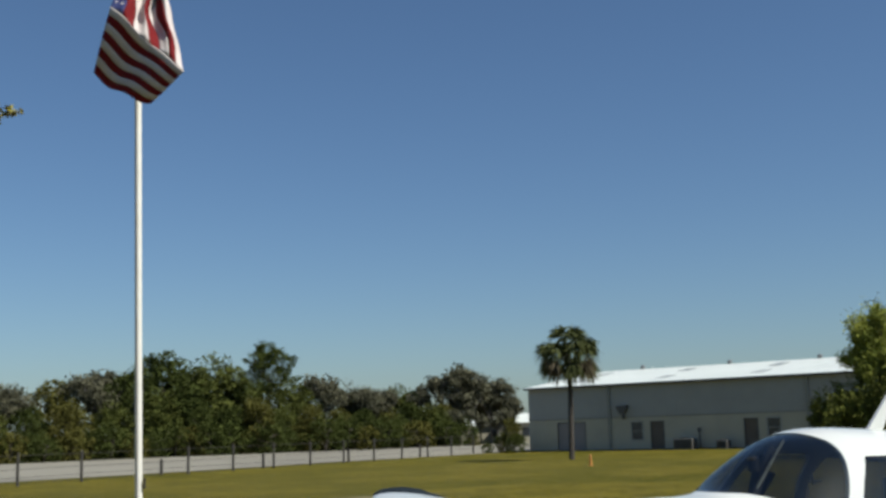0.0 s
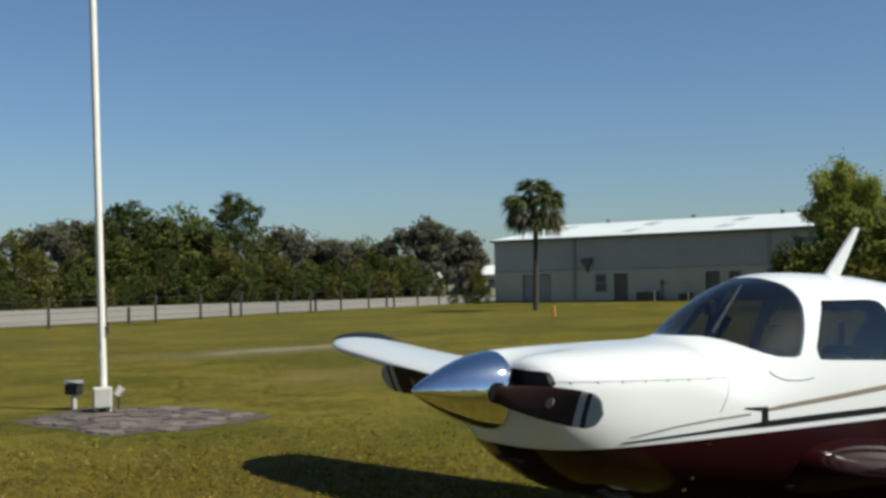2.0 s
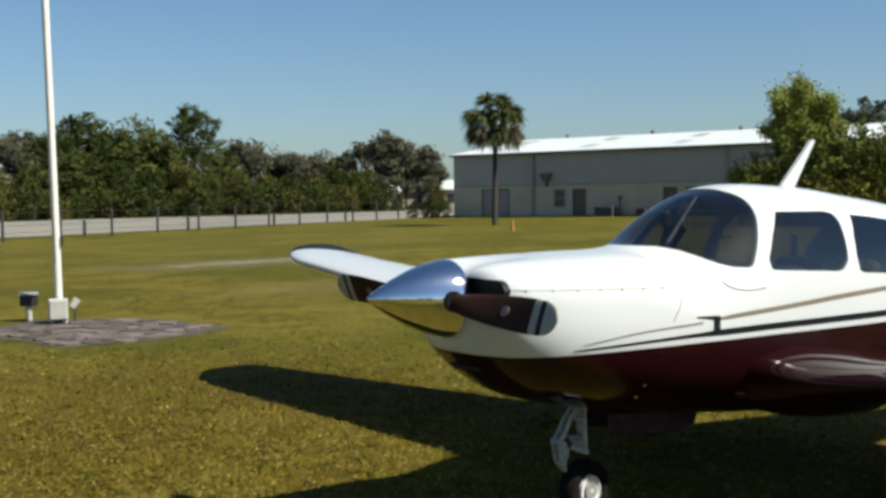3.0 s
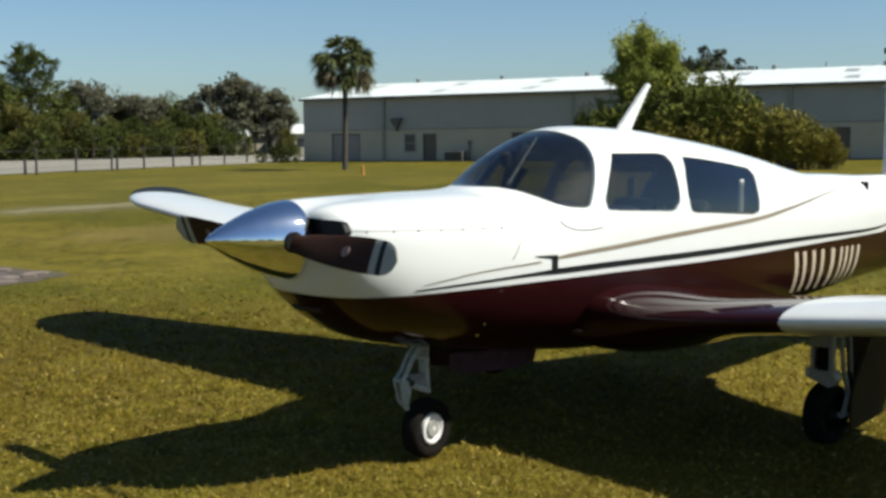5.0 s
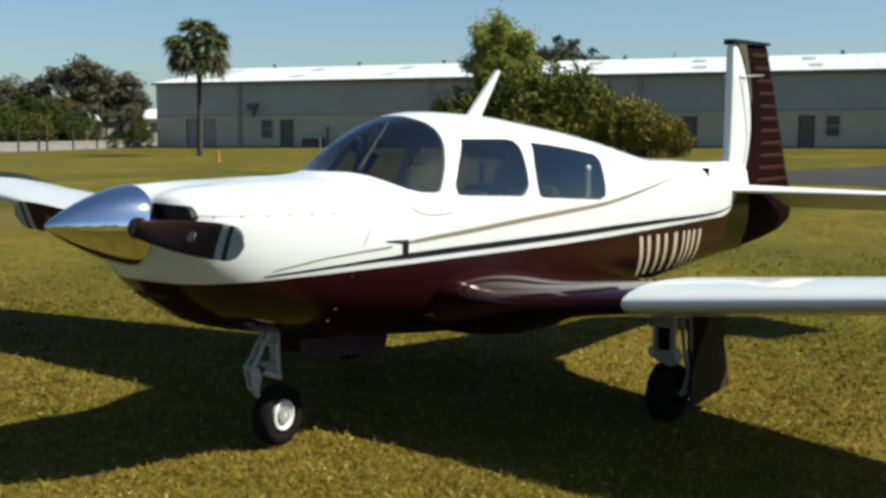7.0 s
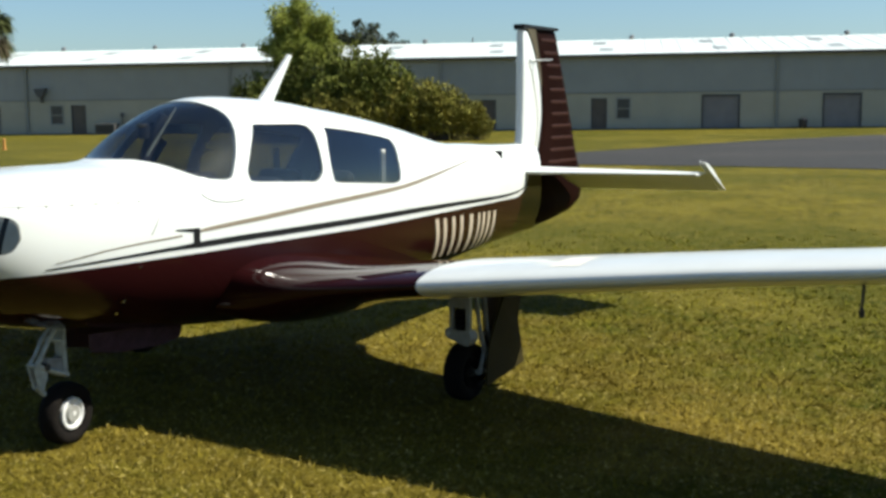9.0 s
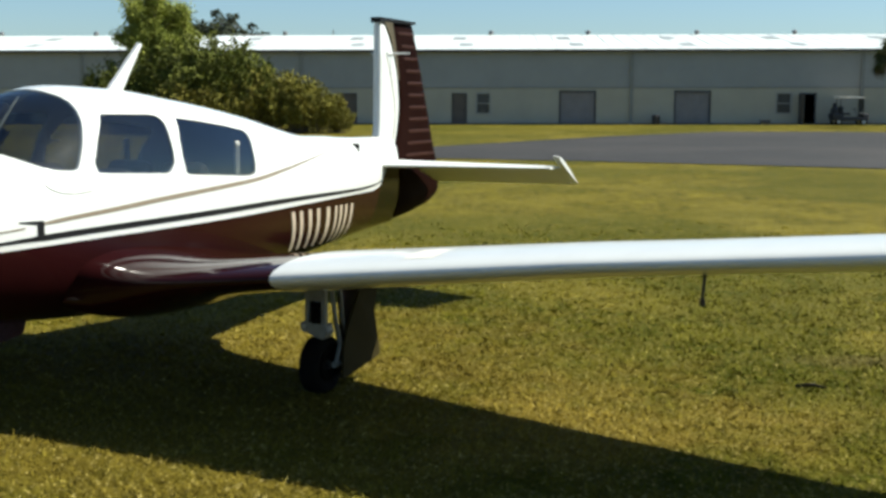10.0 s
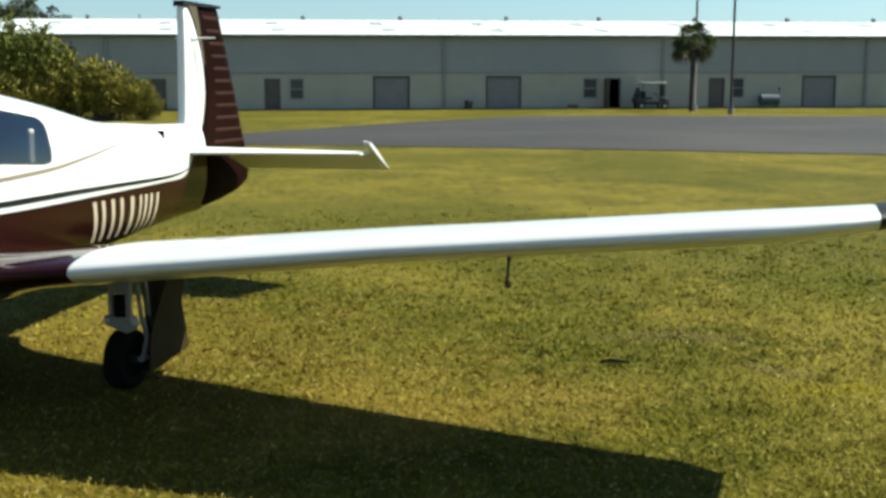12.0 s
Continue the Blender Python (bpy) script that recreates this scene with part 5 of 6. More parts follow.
def golf_cart(s):
    t = empty("golf_cart", wall_place(s, 1.6), "cream-roofed golf cart parked by the hangar", "golf cart")
    part("roof", box(bmesh.new(), (0.0, 0, 1.82), (1.75, 1.1, 0.07), 0.03), M_CARTWHITE, t)
    b = bmesh.new()
    box(b, (0.0, 0, 0.42), (2.3, 1.1, 0.22), 0.06)
    box(b, (-0.85, 0, 0.62), (0.75, 1.1, 0.34), 0.10)
    box(b, (0.95, 0, 0.62), (0.45, 1.05, 0.32), 0.10)
    part("body", b, M_CARTDARK, t)
    part("seat", box(box(bmesh.new(), (-0.30, 0, 0.74), (0.5, 1.0, 0.16), 0.05), (-0.58, 0, 1.02), (0.12, 1.0, 0.42), 0.05), M_CARTDARK, t)
    part("bag_rack", box(box(bmesh.new(), (-0.95, 0, 0.95), (0.36, 0.8, 0.34), 0.06), (-0.95, 0, 1.25), (0.22, 0.5, 0.40), 0.08), M_CARTDARK, t, "dark bags on the rear rack")
    part("windscreen", box(bmesh.new(), (0.80, 0, 1.28), (0.02, 1.0, 0.80), 0.006), M_PANE, t)
    for x in (-0.75, 0.78):
        for y in (-0.48, 0.48):
            part("roof_post", tube(bmesh.new(), (x, y, 0.6), (x * 0.95, y, 1.82), 0.022), M_STEEL, t)
    for x in (-0.82, 0.82):
        for y in (-0.5, 0.5):
            w = part("wheel", revolve(bmesh.new(), [(-0.09, 0.13), (-0.09, 0.21), (-0.05, 0.23), (0.05, 0.23), (0.09, 0.21), (0.09, 0.13)], (x, y, 0.23), "y", 20), M_RUBBER, t, "", True)
            part("rim", tube(bmesh.new(), (x, y - 0.095, 0.23), (x, y + 0.095, 0.23), 0.12, 0.12, 16), M_RIM, w)
    b = tube(bmesh.new(), (0.62, 0.25, 0.72), (0.38, 0.25, 1.05), 0.018)
    part("steering_wheel", revolve(b, [(-0.02, 0.16), (0.0, 0.18), (0.02, 0.16)], (0.38, 0.25, 1.06), "z", 16), M_CARTDARK, t)


golf_cart(75.0)
t = empty("storage_drum", wall_place(83.8, 0.9), "blue-grey tank on a low frame by the hangar", "tank")
part("tank", revolve(bmesh.new(), [(-0.75, 0.05), (-0.72, 0.28), (-0.66, 0.36), (0.66, 0.36), (0.72, 0.28), (0.75, 0.05)], (0, 0, 0.62), "x", 24), M_BLUEBOX, t, "", True)
b = bmesh.new()
for x in (-0.5, 0.5):
    for y in (-0.25, 0.25):
        tube(b, (x, y, 0), (x, y, 0.5), 0.035)
part("frame", b, M_STEEL, t)
part("filler_pipe", tube(tube(bmesh.new(), (0.72, 0, 0.9), (0.72, 0, 1.38), 0.03), (0.60, 0, 1.38), (0.80, 0, 1.42), 0.05), M_STEEL, t)

# ---- flagpole, its box, lamp and paving ----
PX, PY = 0.825, 12.80
pole = empty("flagpole", Matrix.Translation((PX, PY, gz(PX, PY))), "tall brushed aluminium flagpole on the lawn", "flagpole")
part("shaft", tube(bmesh.new(), (0.012, 0, 0), (-0.138, 0.047, 10.2), 0.056, 0.052, 24, True), M_ALU, pole, "", True)
part("collar", revolve(bmesh.new(), [(0.0, 0.13), (0.04, 0.12), (0.08, 0.095), (0.12, 0.07)], (0, 0, 0), "z", 24), M_BOX, pole, "", True)
part("finial", revolve(bmesh.new(), [(10.18, 0.03), (10.23, 0.075), (10.29, 0.09), (10.35, 0.07), (10.38, 0.01)], (-0.17, 0.047, 0), "z", 20), M_GOLD, pole, "", True)
part("cleat", box(bmesh.new(), (0.06, -0.07, 1.25), (0.03, 0.05, 0.16), 0.01), M_STEEL, pole)
part("halyard", tube(bmesh.new(), (-0.045, -0.045, 0.9), (-0.187, 0.012, 10.1), 0.006, None, 6), M_STEEL, pole)
E1 = Vector((0.964, -0.266, 0))
E2 = Vector((-0.266, -0.964, 0))
boxm = Matrix(((E1.x, E2.x, 0, PX + E1.x * -0.01 + E2.x * 0.15), (E1.y, E2.y, 0, PY + E1.y * -0.01 + E2.y * 0.15), (0, 0, 1, gz(PX, PY)), (0, 0, 0, 1)))
t = empty("junction_box", boxm, "white enamelled electrical box at the flagpole foot", "electrical box")
part("body", box(bmesh.new(), (0, 0, 0.22), (0.28, 0.16, 0.32), 0.02), M_BOX, t)
part("lid", box(bmesh.new(), (0, 0.09, 0.22), (0.24, 0.02, 0.28), 0.008), M_BOX, t)
part("leg", tube(bmesh.new(), (0, 0, 0), (0, 0, 0.08), 0.05), M_STEEL, t)
t = empty("flag_lamp", boxm @ Matrix.Translation((0.24, -0.25, 0)), "small grey ground lamp behind the box", "lamp")
part("stake", tube(bmesh.new(), (0, 0, 0), (0, 0, 0.26), 0.018), M_STEEL, t)
part("head", tube(bmesh.new(), (-0.04, 0, 0.22), (0.05, -0.02, 0.34), 0.05, 0.065, 16), M_BOX, t)
LX, LY = 0.56, 13.45
t = empty("flood_lamp", Matrix.Translation((LX, LY, gz(LX, LY))) @ boxm.to_3x3().to_4x4(), "dark boxy floodlight on a short post beside the flagpole", "lamp")
part("post", tube(bmesh.new(), (0, 0, 0), (0, 0, 0.24), 0.045, 0.045, 14), M_BOX, t)
hd = part("head", box(bmesh.new(), (0, 0, 0), (0.27, 0.20, 0.17), 0.02, pose(0, 0, 0.33, -8, 0, 0)), M_STEEL, t, "dark lamp housing")
# thin plate over the housing, paler than its sides
part("top_plate", box(bmesh.new(), (0, 0, 0.092), (0.28, 0.22, 0.015), 0.004, pose(0, 0, 0.33, -8, 0, 0)), M_MAINSTRUT, hd, "pale top of the housing")

# flag: cloth hanging in folds, striped
FLAG_M = pole.matrix_basis @ Matrix(((E1.x, E2.x, 0, -0.115), (E1.y, E2.y, 0, 0.03), (0, 0, 1, 7.12), (0, 0, 0, 1)))
flag = empty("flag", FLAG_M, "limp red and white striped flag with a blue corner", "flag")


def quad_point(c, u, v):
    """A place in a cloth panel between four corners (top left, top right, low left, low right)."""
    a, b = Vector(c[0]).lerp(Vector(c[1]), u), Vector(c[2]).lerp(Vector(c[3]), u)
    return a.lerp(b, v)


def front_panel(u, v):
    p = quad_point(((-0.42, 1.33), (0.66, 0.24), (-0.66, 0.42), (0.20, -0.14)), u, v)
    p.y -= 0.06 * math.sin(math.pi * u) * v + 0.05 * u * (1 - u) - 0.020 * math.sin(11 * u + 2 * v)
    d = 0.16 + 0.80 * (p.x + 0.7) + 0.40 * p.y + 0.05 * math.sin(8 * u + 3 * v)
    return (p.x, max(0.12, d), p.y)


def back_panel(u, v):
    top = Vector((-0.16 + 0.34 * u + 0.02 * math.sin(9 * u), 0.16 + 0.08 * math.sin(12 * u + 1.5), 2.75))
    p = top.lerp(Vector(front_panel(u, 0.0)), v)
    p.y += 0.13 * math.sin(19 * u + 5 * v) * math.sin(math.pi * v) ** 0.5
    p.x += (0.06 * math.sin(7 * v + 9 * u) + 0.03 * math.sin(16 * v)) * math.sin(math.pi * v)
    return (p.x, max(0.12, p.y), p.z)


def flag_sheet(name, put, u0, u1, v0, v1, material_):
    n = max(4, int(40 * (u1 - u0)))
    k = max(3, int(30 * (v1 - v0)))
    verts = [put(u0 + (u1 - u0) * i / n, v0 + (v1 - v0) * j / k) for j in range(k + 1) for i in range(n + 1)]
    faces = [(j * (n + 1) + i, j * (n + 1) + i + 1, (j + 1) * (n + 1) + i + 1, (j + 1) * (n + 1) + i) for j in range(k) for i in range(n)]
    ob = raw(name, verts, faces, material_, flag, "", True)
    s = ob.modifiers.new("thick", "SOLIDIFY")
    s.thickness = 0.002


for k in range(8):
    flag_sheet("stripe", front_panel, 0.0, 1.0, k / 8, (k + 1) / 8, M_FLAGRED if k % 2 else M_FLAGWHITE)
cuts = (0.17, 0.32, 0.54, 0.68, 0.80, 0.90, 1.0)
for k in range(6):
    flag_sheet("stripe", back_panel, cuts[k], cuts[k + 1], 0.0, 1.0, M_FLAGWHITE if k % 2 else M_FLAGRED)
flag_sheet("canton", back_panel, 0.0, 0.17, 0.0, 1.0, M_FLAGBLUE)
for r in range(8):
    for c in range(2):
        p = Vector(back_panel(0.045 + 0.075 * c, 0.06 + 0.12 * r)) + Vector((0, 0.012, 0))
        ring = [(p.x + (0.034 if k % 2 == 0 else 0.014) * math.sin(k * math.pi / 5), p.y, p.z + (0.034 if k % 2 == 0 else 0.014) * math.cos(k * math.pi / 5)) for k in range(10)]
        raw("star", ring, [tuple(range(10))], M_FLAGWHITE, flag)

# paving round the pole
paving = tagged(flat_patch("paving", wobble([(-0.6, 12.4), (-0.1, 9.7), (1.3, 9.6), (2.5, 10.3), (2.0, 12.5), (0.7, 13.5)], 0.10, 5, 4), 0.006, M_DIRT, "bare brown soil between worn pavers", "paving"))


def inside(x, y, poly):
    hit = False
    for (x0, y0), (x1, y1) in zip(poly, poly[1:] + poly[:1]):
        if (y0 > y) != (y1 > y) and x < (x1 - x0) * (y - y0) / (y1 - y0) + x0:
            hit = not hit
    return hit


PAVE = [(-0.45, 12.3), (0.0, 9.85), (1.3, 9.75), (2.35, 10.4), (1.9, 12.3), (0.7, 13.2)]

# ---- fence ----
F0, F1 = Vector((6.2, 49.9, 0)), Vector((42.6, 72.4, 0))
FD = (F1 - F0).normalized()
FSTEP = (F1 - F0).length / 11
fence = empty("fence", Matrix(), "low dark post-and-wire fence along the lawn", "fence")
posts = [F0 + FD * FSTEP * k for k in range(-8, 13)]
post_bm = bmesh.new()
tube(post_bm, (0, 0, -0.1), (0, 0, 1.42), 0.07, 0.065, 10)
revolve(post_bm, [(1.42, 0.075), (1.45, 0.075), (1.50, 0.02)], (0, 0, 0), "z", 10)
post0 = part("post", post_bm, M_STEEL, fence)
for k, p in enumerate(posts):
    q = post0 if k == 0 else post0.copy()
    if k:
        scene.collection.objects.link(q)
    q.location = (p.x, p.y, gz(p.x, p.y))
for h, r in ((1.36, 0.011), (0.75, 0.008), (0.40, 0.008), (0.12, 0.008)):
    for a, b in zip(posts, posts[1:]):
        part("rail" if h > 1 else "wire", tube(bmesh.new(), (a.x, a.y, gz(a.x, a.y) + h), (b.x, b.y, gz(b.x, b.y) + h), r, None, 6), M_STEEL, fence)
for x, y in ((14.9, 56.8), (22.6, 61.4), (30.8, 66.4), (39.3, 71.5)):
    t = empty("marker_post", Matrix.Translation((x, y, gz(x, y))), "short dark marker post at the taxiway edge", "post", "taxiway markers")
    part("post", tube(bmesh.new(), (0, 0, -0.05), (0, 0, 0.78), 0.09, 0.08, 10), M_STEEL, t)
    part("cap", tube(bmesh.new(), (0, 0, 0.78), (0, 0, 0.86), 0.10, 0.06, 10), M_STEEL, t)
CX, CY = 31.0, 40.3
t = empty("marker_stake", Matrix.Translation((CX, CY, gz(CX, CY))), "slim faded orange delineator post on the lawn", "marker")
part("stake", revolve(bmesh.new(), [(0.03, 0.085), (0.12, 0.075), (0.46, 0.062), (0.52, 0.045), (0.55, 0.01)], (0, 0, 0), "z", 16), M_ORANGE, t)
part("base", box(bmesh.new(), (0, 0, 0.015), (0.24, 0.24, 0.03), 0.01), M_ORANGE, t)

# a twig lying in the grass
TWX, TWY = 3.16, -4.09
t = empty("twig", Matrix.Translation((TWX, TWY, gz(TWX, TWY) + 0.014)), "dark fallen twig lying on the lawn", "twig")
b = tube(bmesh.new(), (-0.02, 0.09, 0.0), (0.005, 0.0, 0.012), 0.009, 0.012, 8)
part("stem", tube(b, (0.005, 0.0, 0.012), (0.03, -0.10, 0.0), 0.012, 0.006, 8), M_RUBBER, t)
part("side_shoot", tube(bmesh.new(), (0.005, 0.0, 0.012), (0.05, -0.03, 0.02), 0.005, 0.003, 6), M_BARK, t)

# tall lamp posts before the hangar
for x, y, r in ((64.6, -3.2, 0.085), (73.4, -0.62, 0.10)):
    t = empty("lamp_post", Matrix.Translation((x, y, gz(x, y))), "tall thin steel lamp post beside the apron", "lamp post", "lamp posts")
    part("shaft", tube(bmesh.new(), (0, 0, 0), (0, 0, 9.6), r, r * 0.7, 14), M_STEEL if r < 0.09 else M_WALLTRIM, t)
    part("base", tube(bmesh.new(), (0, 0, 0), (0, 0, 0.35), r * 2.2, r * 2.0, 14), M_CONCRETE, t)
    part("lamp_head", box(bmesh.new(), (0, -0.35, 9.6), (0.3, 0.8, 0.14), 0.04), M_STEEL, t)


# ---- trees ----
def leaf_cloud(rnd, clumps, size, flat=0.0):
    """Small leaf faces, thickest near the outside of each clump (cx, cy, cz, rx, ry, rz, count)."""
    verts, faces = [], []
    for cx, cy, cz, rx, ry, rz, count in clumps:
        for _ in range(count):
            d = Vector((rnd.gauss(0, 1), rnd.gauss(0, 1), rnd.gauss(0, 1))).normalized() * rnd.uniform(0.35, 1.0) ** 0.6 * rnd.uniform(0.9, 1.12)
            c = Vector((cx + d.x * rx, cy + d.y * ry, cz + d.z * rz))
            s = size * rnd.uniform(0.6, 1.35)
            u = Vector((rnd.gauss(0, 1), rnd.gauss(0, 1), rnd.gauss(0, 0.7))).normalized()
            v = u.cross(Vector((rnd.gauss(0, 1), rnd.gauss(0, 1), rnd.gauss(0, 1)))).normalized()
            i = len(verts)
            verts += [tuple(c - u * s), tuple(c - v * s * 0.45 + u * s * 0.1), tuple(c + u * s), tuple(c + v * s * 0.45 + u * s * 0.1)]
            faces.append((i, i + 1, i + 2, i + 3))
    return verts, faces


def limbs(rnd, height, trunk_r, spread, count, low=0.35):
    bm = bmesh.new()
    top = Vector((rnd.uniform(-0.3, 0.3), rnd.uniform(-0.3, 0.3), height * 0.7))
    tube(bm, (0, 0, -0.15), top * 0.5, trunk_r, trunk_r * 0.72, 9)
    tube(bm, top * 0.5, top, trunk_r * 0.72, trunk_r * 0.3, 8)
    for k in range(count):
        f = rnd.uniform(low, 0.95)
        a = top * f
        t = rnd.uniform(0, 2 * math.pi)
        b = a + Vector((math.cos(t) * spread * rnd.uniform(0.5, 1.0), math.sin(t) * spread * rnd.uniform(0.5, 1.0), height * rnd.uniform(0.10, 0.30)))
        mid = (a + b) / 2 + Vector((0, 0, -0.05 * height * rnd.random()))
        tube(bm, a, mid, trunk_r * 0.42, trunk_r * 0.28, 6)
        tube(bm, mid, b, trunk_r * 0.28, trunk_r * 0.08, 6)
    return bm


def tree(name, seed, height, width, leaf, material_, density, label, category="tree", crown_from=0.25, clumps=16, group="", ragged=1.0):
    rnd = random.Random(seed)
    t = empty(name, Matrix(), label, category, group)
    part("trunk", limbs(rnd, height, height * 0.022 + 0.04, width * 0.42, 9), M_BARK, t)
    cl = []
    for k in range(clumps):
        f = (k + 0.5) / clumps
        z = height * (crown_from + (0.93 - crown_from) * f)
        r = width * 0.5 * math.sqrt(max(0.08, 1 - (1.75 * (f - 0.42)) ** 2)) * rnd.uniform(0.55, 1.0)
        a = k * 2.4 + rnd.uniform(-0.5, 0.5)
        s = width * rnd.uniform(0.15, 0.25)
        cl.append((r * 0.72 * math.cos(a), r * 0.72 * math.sin(a), z, s, s, s * rnd.uniform(0.6, 0.9), density))
    for k in range(clumps * 2):
        a, f = rnd.uniform(0, 6.28), rnd.random()
        r = width * 0.5 * math.sqrt(max(0.1, 1 - (1.8 * (f - 0.42)) ** 2)) * rnd.uniform(0.85, ragged)
        s = width * rnd.uniform(0.05, 0.10)
        cl.append((r * math.cos(a), r * math.sin(a), height * (crown_from + (0.98 * (1 + (ragged - 1) * 0.4) - crown_from) * f), s, s, s * (0.7 if ragged < 1.1 else 1.3), max(10, density // 7)))
    v, f = leaf_cloud(rnd, cl, leaf)
    raw("crown", v, f, material_, t)
    return t


def bare_tree(name, seed, height, width, material_, label):
    rnd = random.Random(seed)
    t = empty(name, Matrix(), label, "tree", "far treeline")
    bm = bmesh.new()

    def grow(a, d, length, r, level):
        b = a + d * length
        tube(bm, a, b, r, r * 0.65, 6 if level < 2 else 4, False)
        if level == 4:
            return
        for _ in range(3 if level else 5):
            n = (d + Vector((rnd.gauss(0, 0.55), rnd.gauss(0, 0.55), rnd.gauss(0.12, 0.25)))).normalized()
            grow(b, n, length * rnd.uniform(0.55, 0.85), r * 0.6, level + 1)

    grow(Vector((0, 0, -0.1)), Vector((0, 0, 1)), height * 0.28, height * 0.028, 0)
    k = max(v.co.z for v in bm.verts) / height
    for v in bm.verts:
        v.co.z /= k
    xs = [v.co.copy() for v in bm.verts if v.co.z > height * 0.4]
    part("trunk", bm, M_GREYBARK, t)
    cl = []
    for _ in range(170):
        p = rnd.choice(xs)
        s = width * 0.085 * rnd.uniform(0.6, 1.4)
        cl.append((p.x, p.y, p.z, s, s, s * 0.8, 34))
    v, f = leaf_cloud(rnd, cl, 0.20)
    raw("crown", v, f, material_, t)
    return t


def blade_leaf(rnd, verts, faces, base, way, length, width):
    """One narrow leaf from its stalk, bent a little over its length."""
    side = way.cross(Vector((rnd.gauss(0, 1), rnd.gauss(0, 1), rnd.gauss(0, 1)))).normalized() * width
    mid = base + way * length * 0.5
    tip = base + way * length + Vector((0, 0, -0.18 * length))
    i = len(verts)
    verts += [tuple(base), tuple(mid - side), tuple(tip), tuple(mid + side)]
    faces.append((i, i + 1, i + 2, i + 3))


def stem_shrub(name, seed, height, width, material_, stems, leaves, leaf, label):
    """A shrub of many leafy stems that rise and lean out from its foot."""
    rnd = random.Random(seed)
    t = empty(name, Matrix(), label, "shrub", "shrubs before the hangar")
    bm = bmesh.new()
    verts, faces = [], []
    for k in range(stems):
        yaw, q = rnd.uniform(0, 6.28), math.sqrt((k + 0.5) / stems)
        foot = Vector((math.cos(yaw), math.sin(yaw), 0)) * width * 0.30 * q
        top = Vector((math.cos(yaw) * width * 0.5 * q, math.sin(yaw) * width * 0.5 * q, height * math.sqrt(max(0.1, 1 - 0.72 * q * q)) * rnd.uniform(0.74, 1.06)))
        mid = (foot + top) / 2 + Vector((0, 0, 0.07 * height))
        tube(bm, foot - Vector((0, 0, 0.1)), mid, 0.022, 0.016, 4, False)
        tube(bm, mid, top, 0.016, 0.006, 4, False)
        way = (top - mid).normalized()
        for _ in range(leaves):
            f = rnd.random() ** 0.8
            p = foot.lerp(mid, 0.3 + 1.4 * f) if f < 0.5 else mid.lerp(top, 2 * f - 1)
            d = (way * rnd.uniform(0.2, 1.0) + Vector((rnd.gauss(0, 0.55), rnd.gauss(0, 0.55), rnd.gauss(0.15, 0.35)))).normalized()
            blade_leaf(rnd, verts, faces, p + d * rnd.uniform(0.0, 0.22), d, leaf * rnd.uniform(0.7, 1.3), leaf * 0.15)
    part("woody_base", bm, M_BARK, t)
    raw("crown", verts, faces, material_, t)
    return t


def feathery_tree(name, seed, height, material_, label):
    """A young tree whose rising limbs part into many thin leafy sprays."""
    rnd = random.Random(seed)
    t = empty(name, Matrix(), label, "tree")
    bm = bmesh.new()
    verts, faces = [], []
    tube(bm, (0, 0, -0.1), (0.05, 0, height * 0.36), 0.11, 0.085, 9)

    def spray(a, d, length, r, level):
        b = a + d * length
        tube(bm, a, b, r, r * 0.6, 5 if level < 2 else 3, False)
        if level >= 2:
            for _ in range(36):
                p = a.lerp(b, rnd.uniform(0.1, 1.12)) + Vector((rnd.gauss(0, 0.13), rnd.gauss(0, 0.13), rnd.gauss(0, 0.13)))
                w = (d * 0.5 + Vector((rnd.gauss(0, 0.6), rnd.gauss(0, 0.6), rnd.gauss(0, 0.5)))).normalized()
                blade_leaf(rnd, verts, faces, p, w, 0.17 * rnd.uniform(0.6, 1.3), 0.034)
        if level == 3:
            return
        for _ in range(5):
            n = (d + Vector((rnd.gauss(0, 0.42), rnd.gauss(0, 0.42), rnd.gauss(0.16, 0.25)))).normalized()
            spray(a.lerp(b, rnd.uniform(0.45, 1.0)), n, length * rnd.uniform(0.5, 0.72), r * 0.6, level + 1)

    for k in range(8):
        yaw = k * 2.4 + rnd.uniform(-0.3, 0.3)
        lean = 0.06 + 0.075 * k
        d = Vector((math.cos(yaw) * lean, math.sin(yaw) * lean, 1)).normalized()
        spray(Vector((0.04, 0, height * rnd.uniform(0.24, 0.36))), d, height * (0.335 - 0.27 * lean), 0.055, 0)
    part("trunk", bm, M_BARK, t)
    raw("crown", verts, faces, material_, t)
    return t


EYE_XY = (-4.15, -4.8)


def polar(az, d):
    a = radians(az)
    return EYE_XY[0] + d * math.sin(a), EYE_XY[1] + d * math.cos(a)


def standing(az, d, scale=1.0, turn=0.0, high=1.0):
    x, y = polar(az, d)
    return Matrix.Translation((x, y, gz(x, y))) @ Euler((0, 0, turn)).to_matrix().to_4x4()


def plant(proto, az, d, k, turn, used=[]):
    """Stands a copy of a tree, k times as large, at a bearing and a distance."""
    if proto not in used:
        used.append(proto)
        ob = proto
        ob.matrix_basis = standing(az, d, 1, turn)
    else:
        ob = copy_thing(proto, standing(az, d, 1, turn))
    ob.scale = (k, k, k)
    return ob


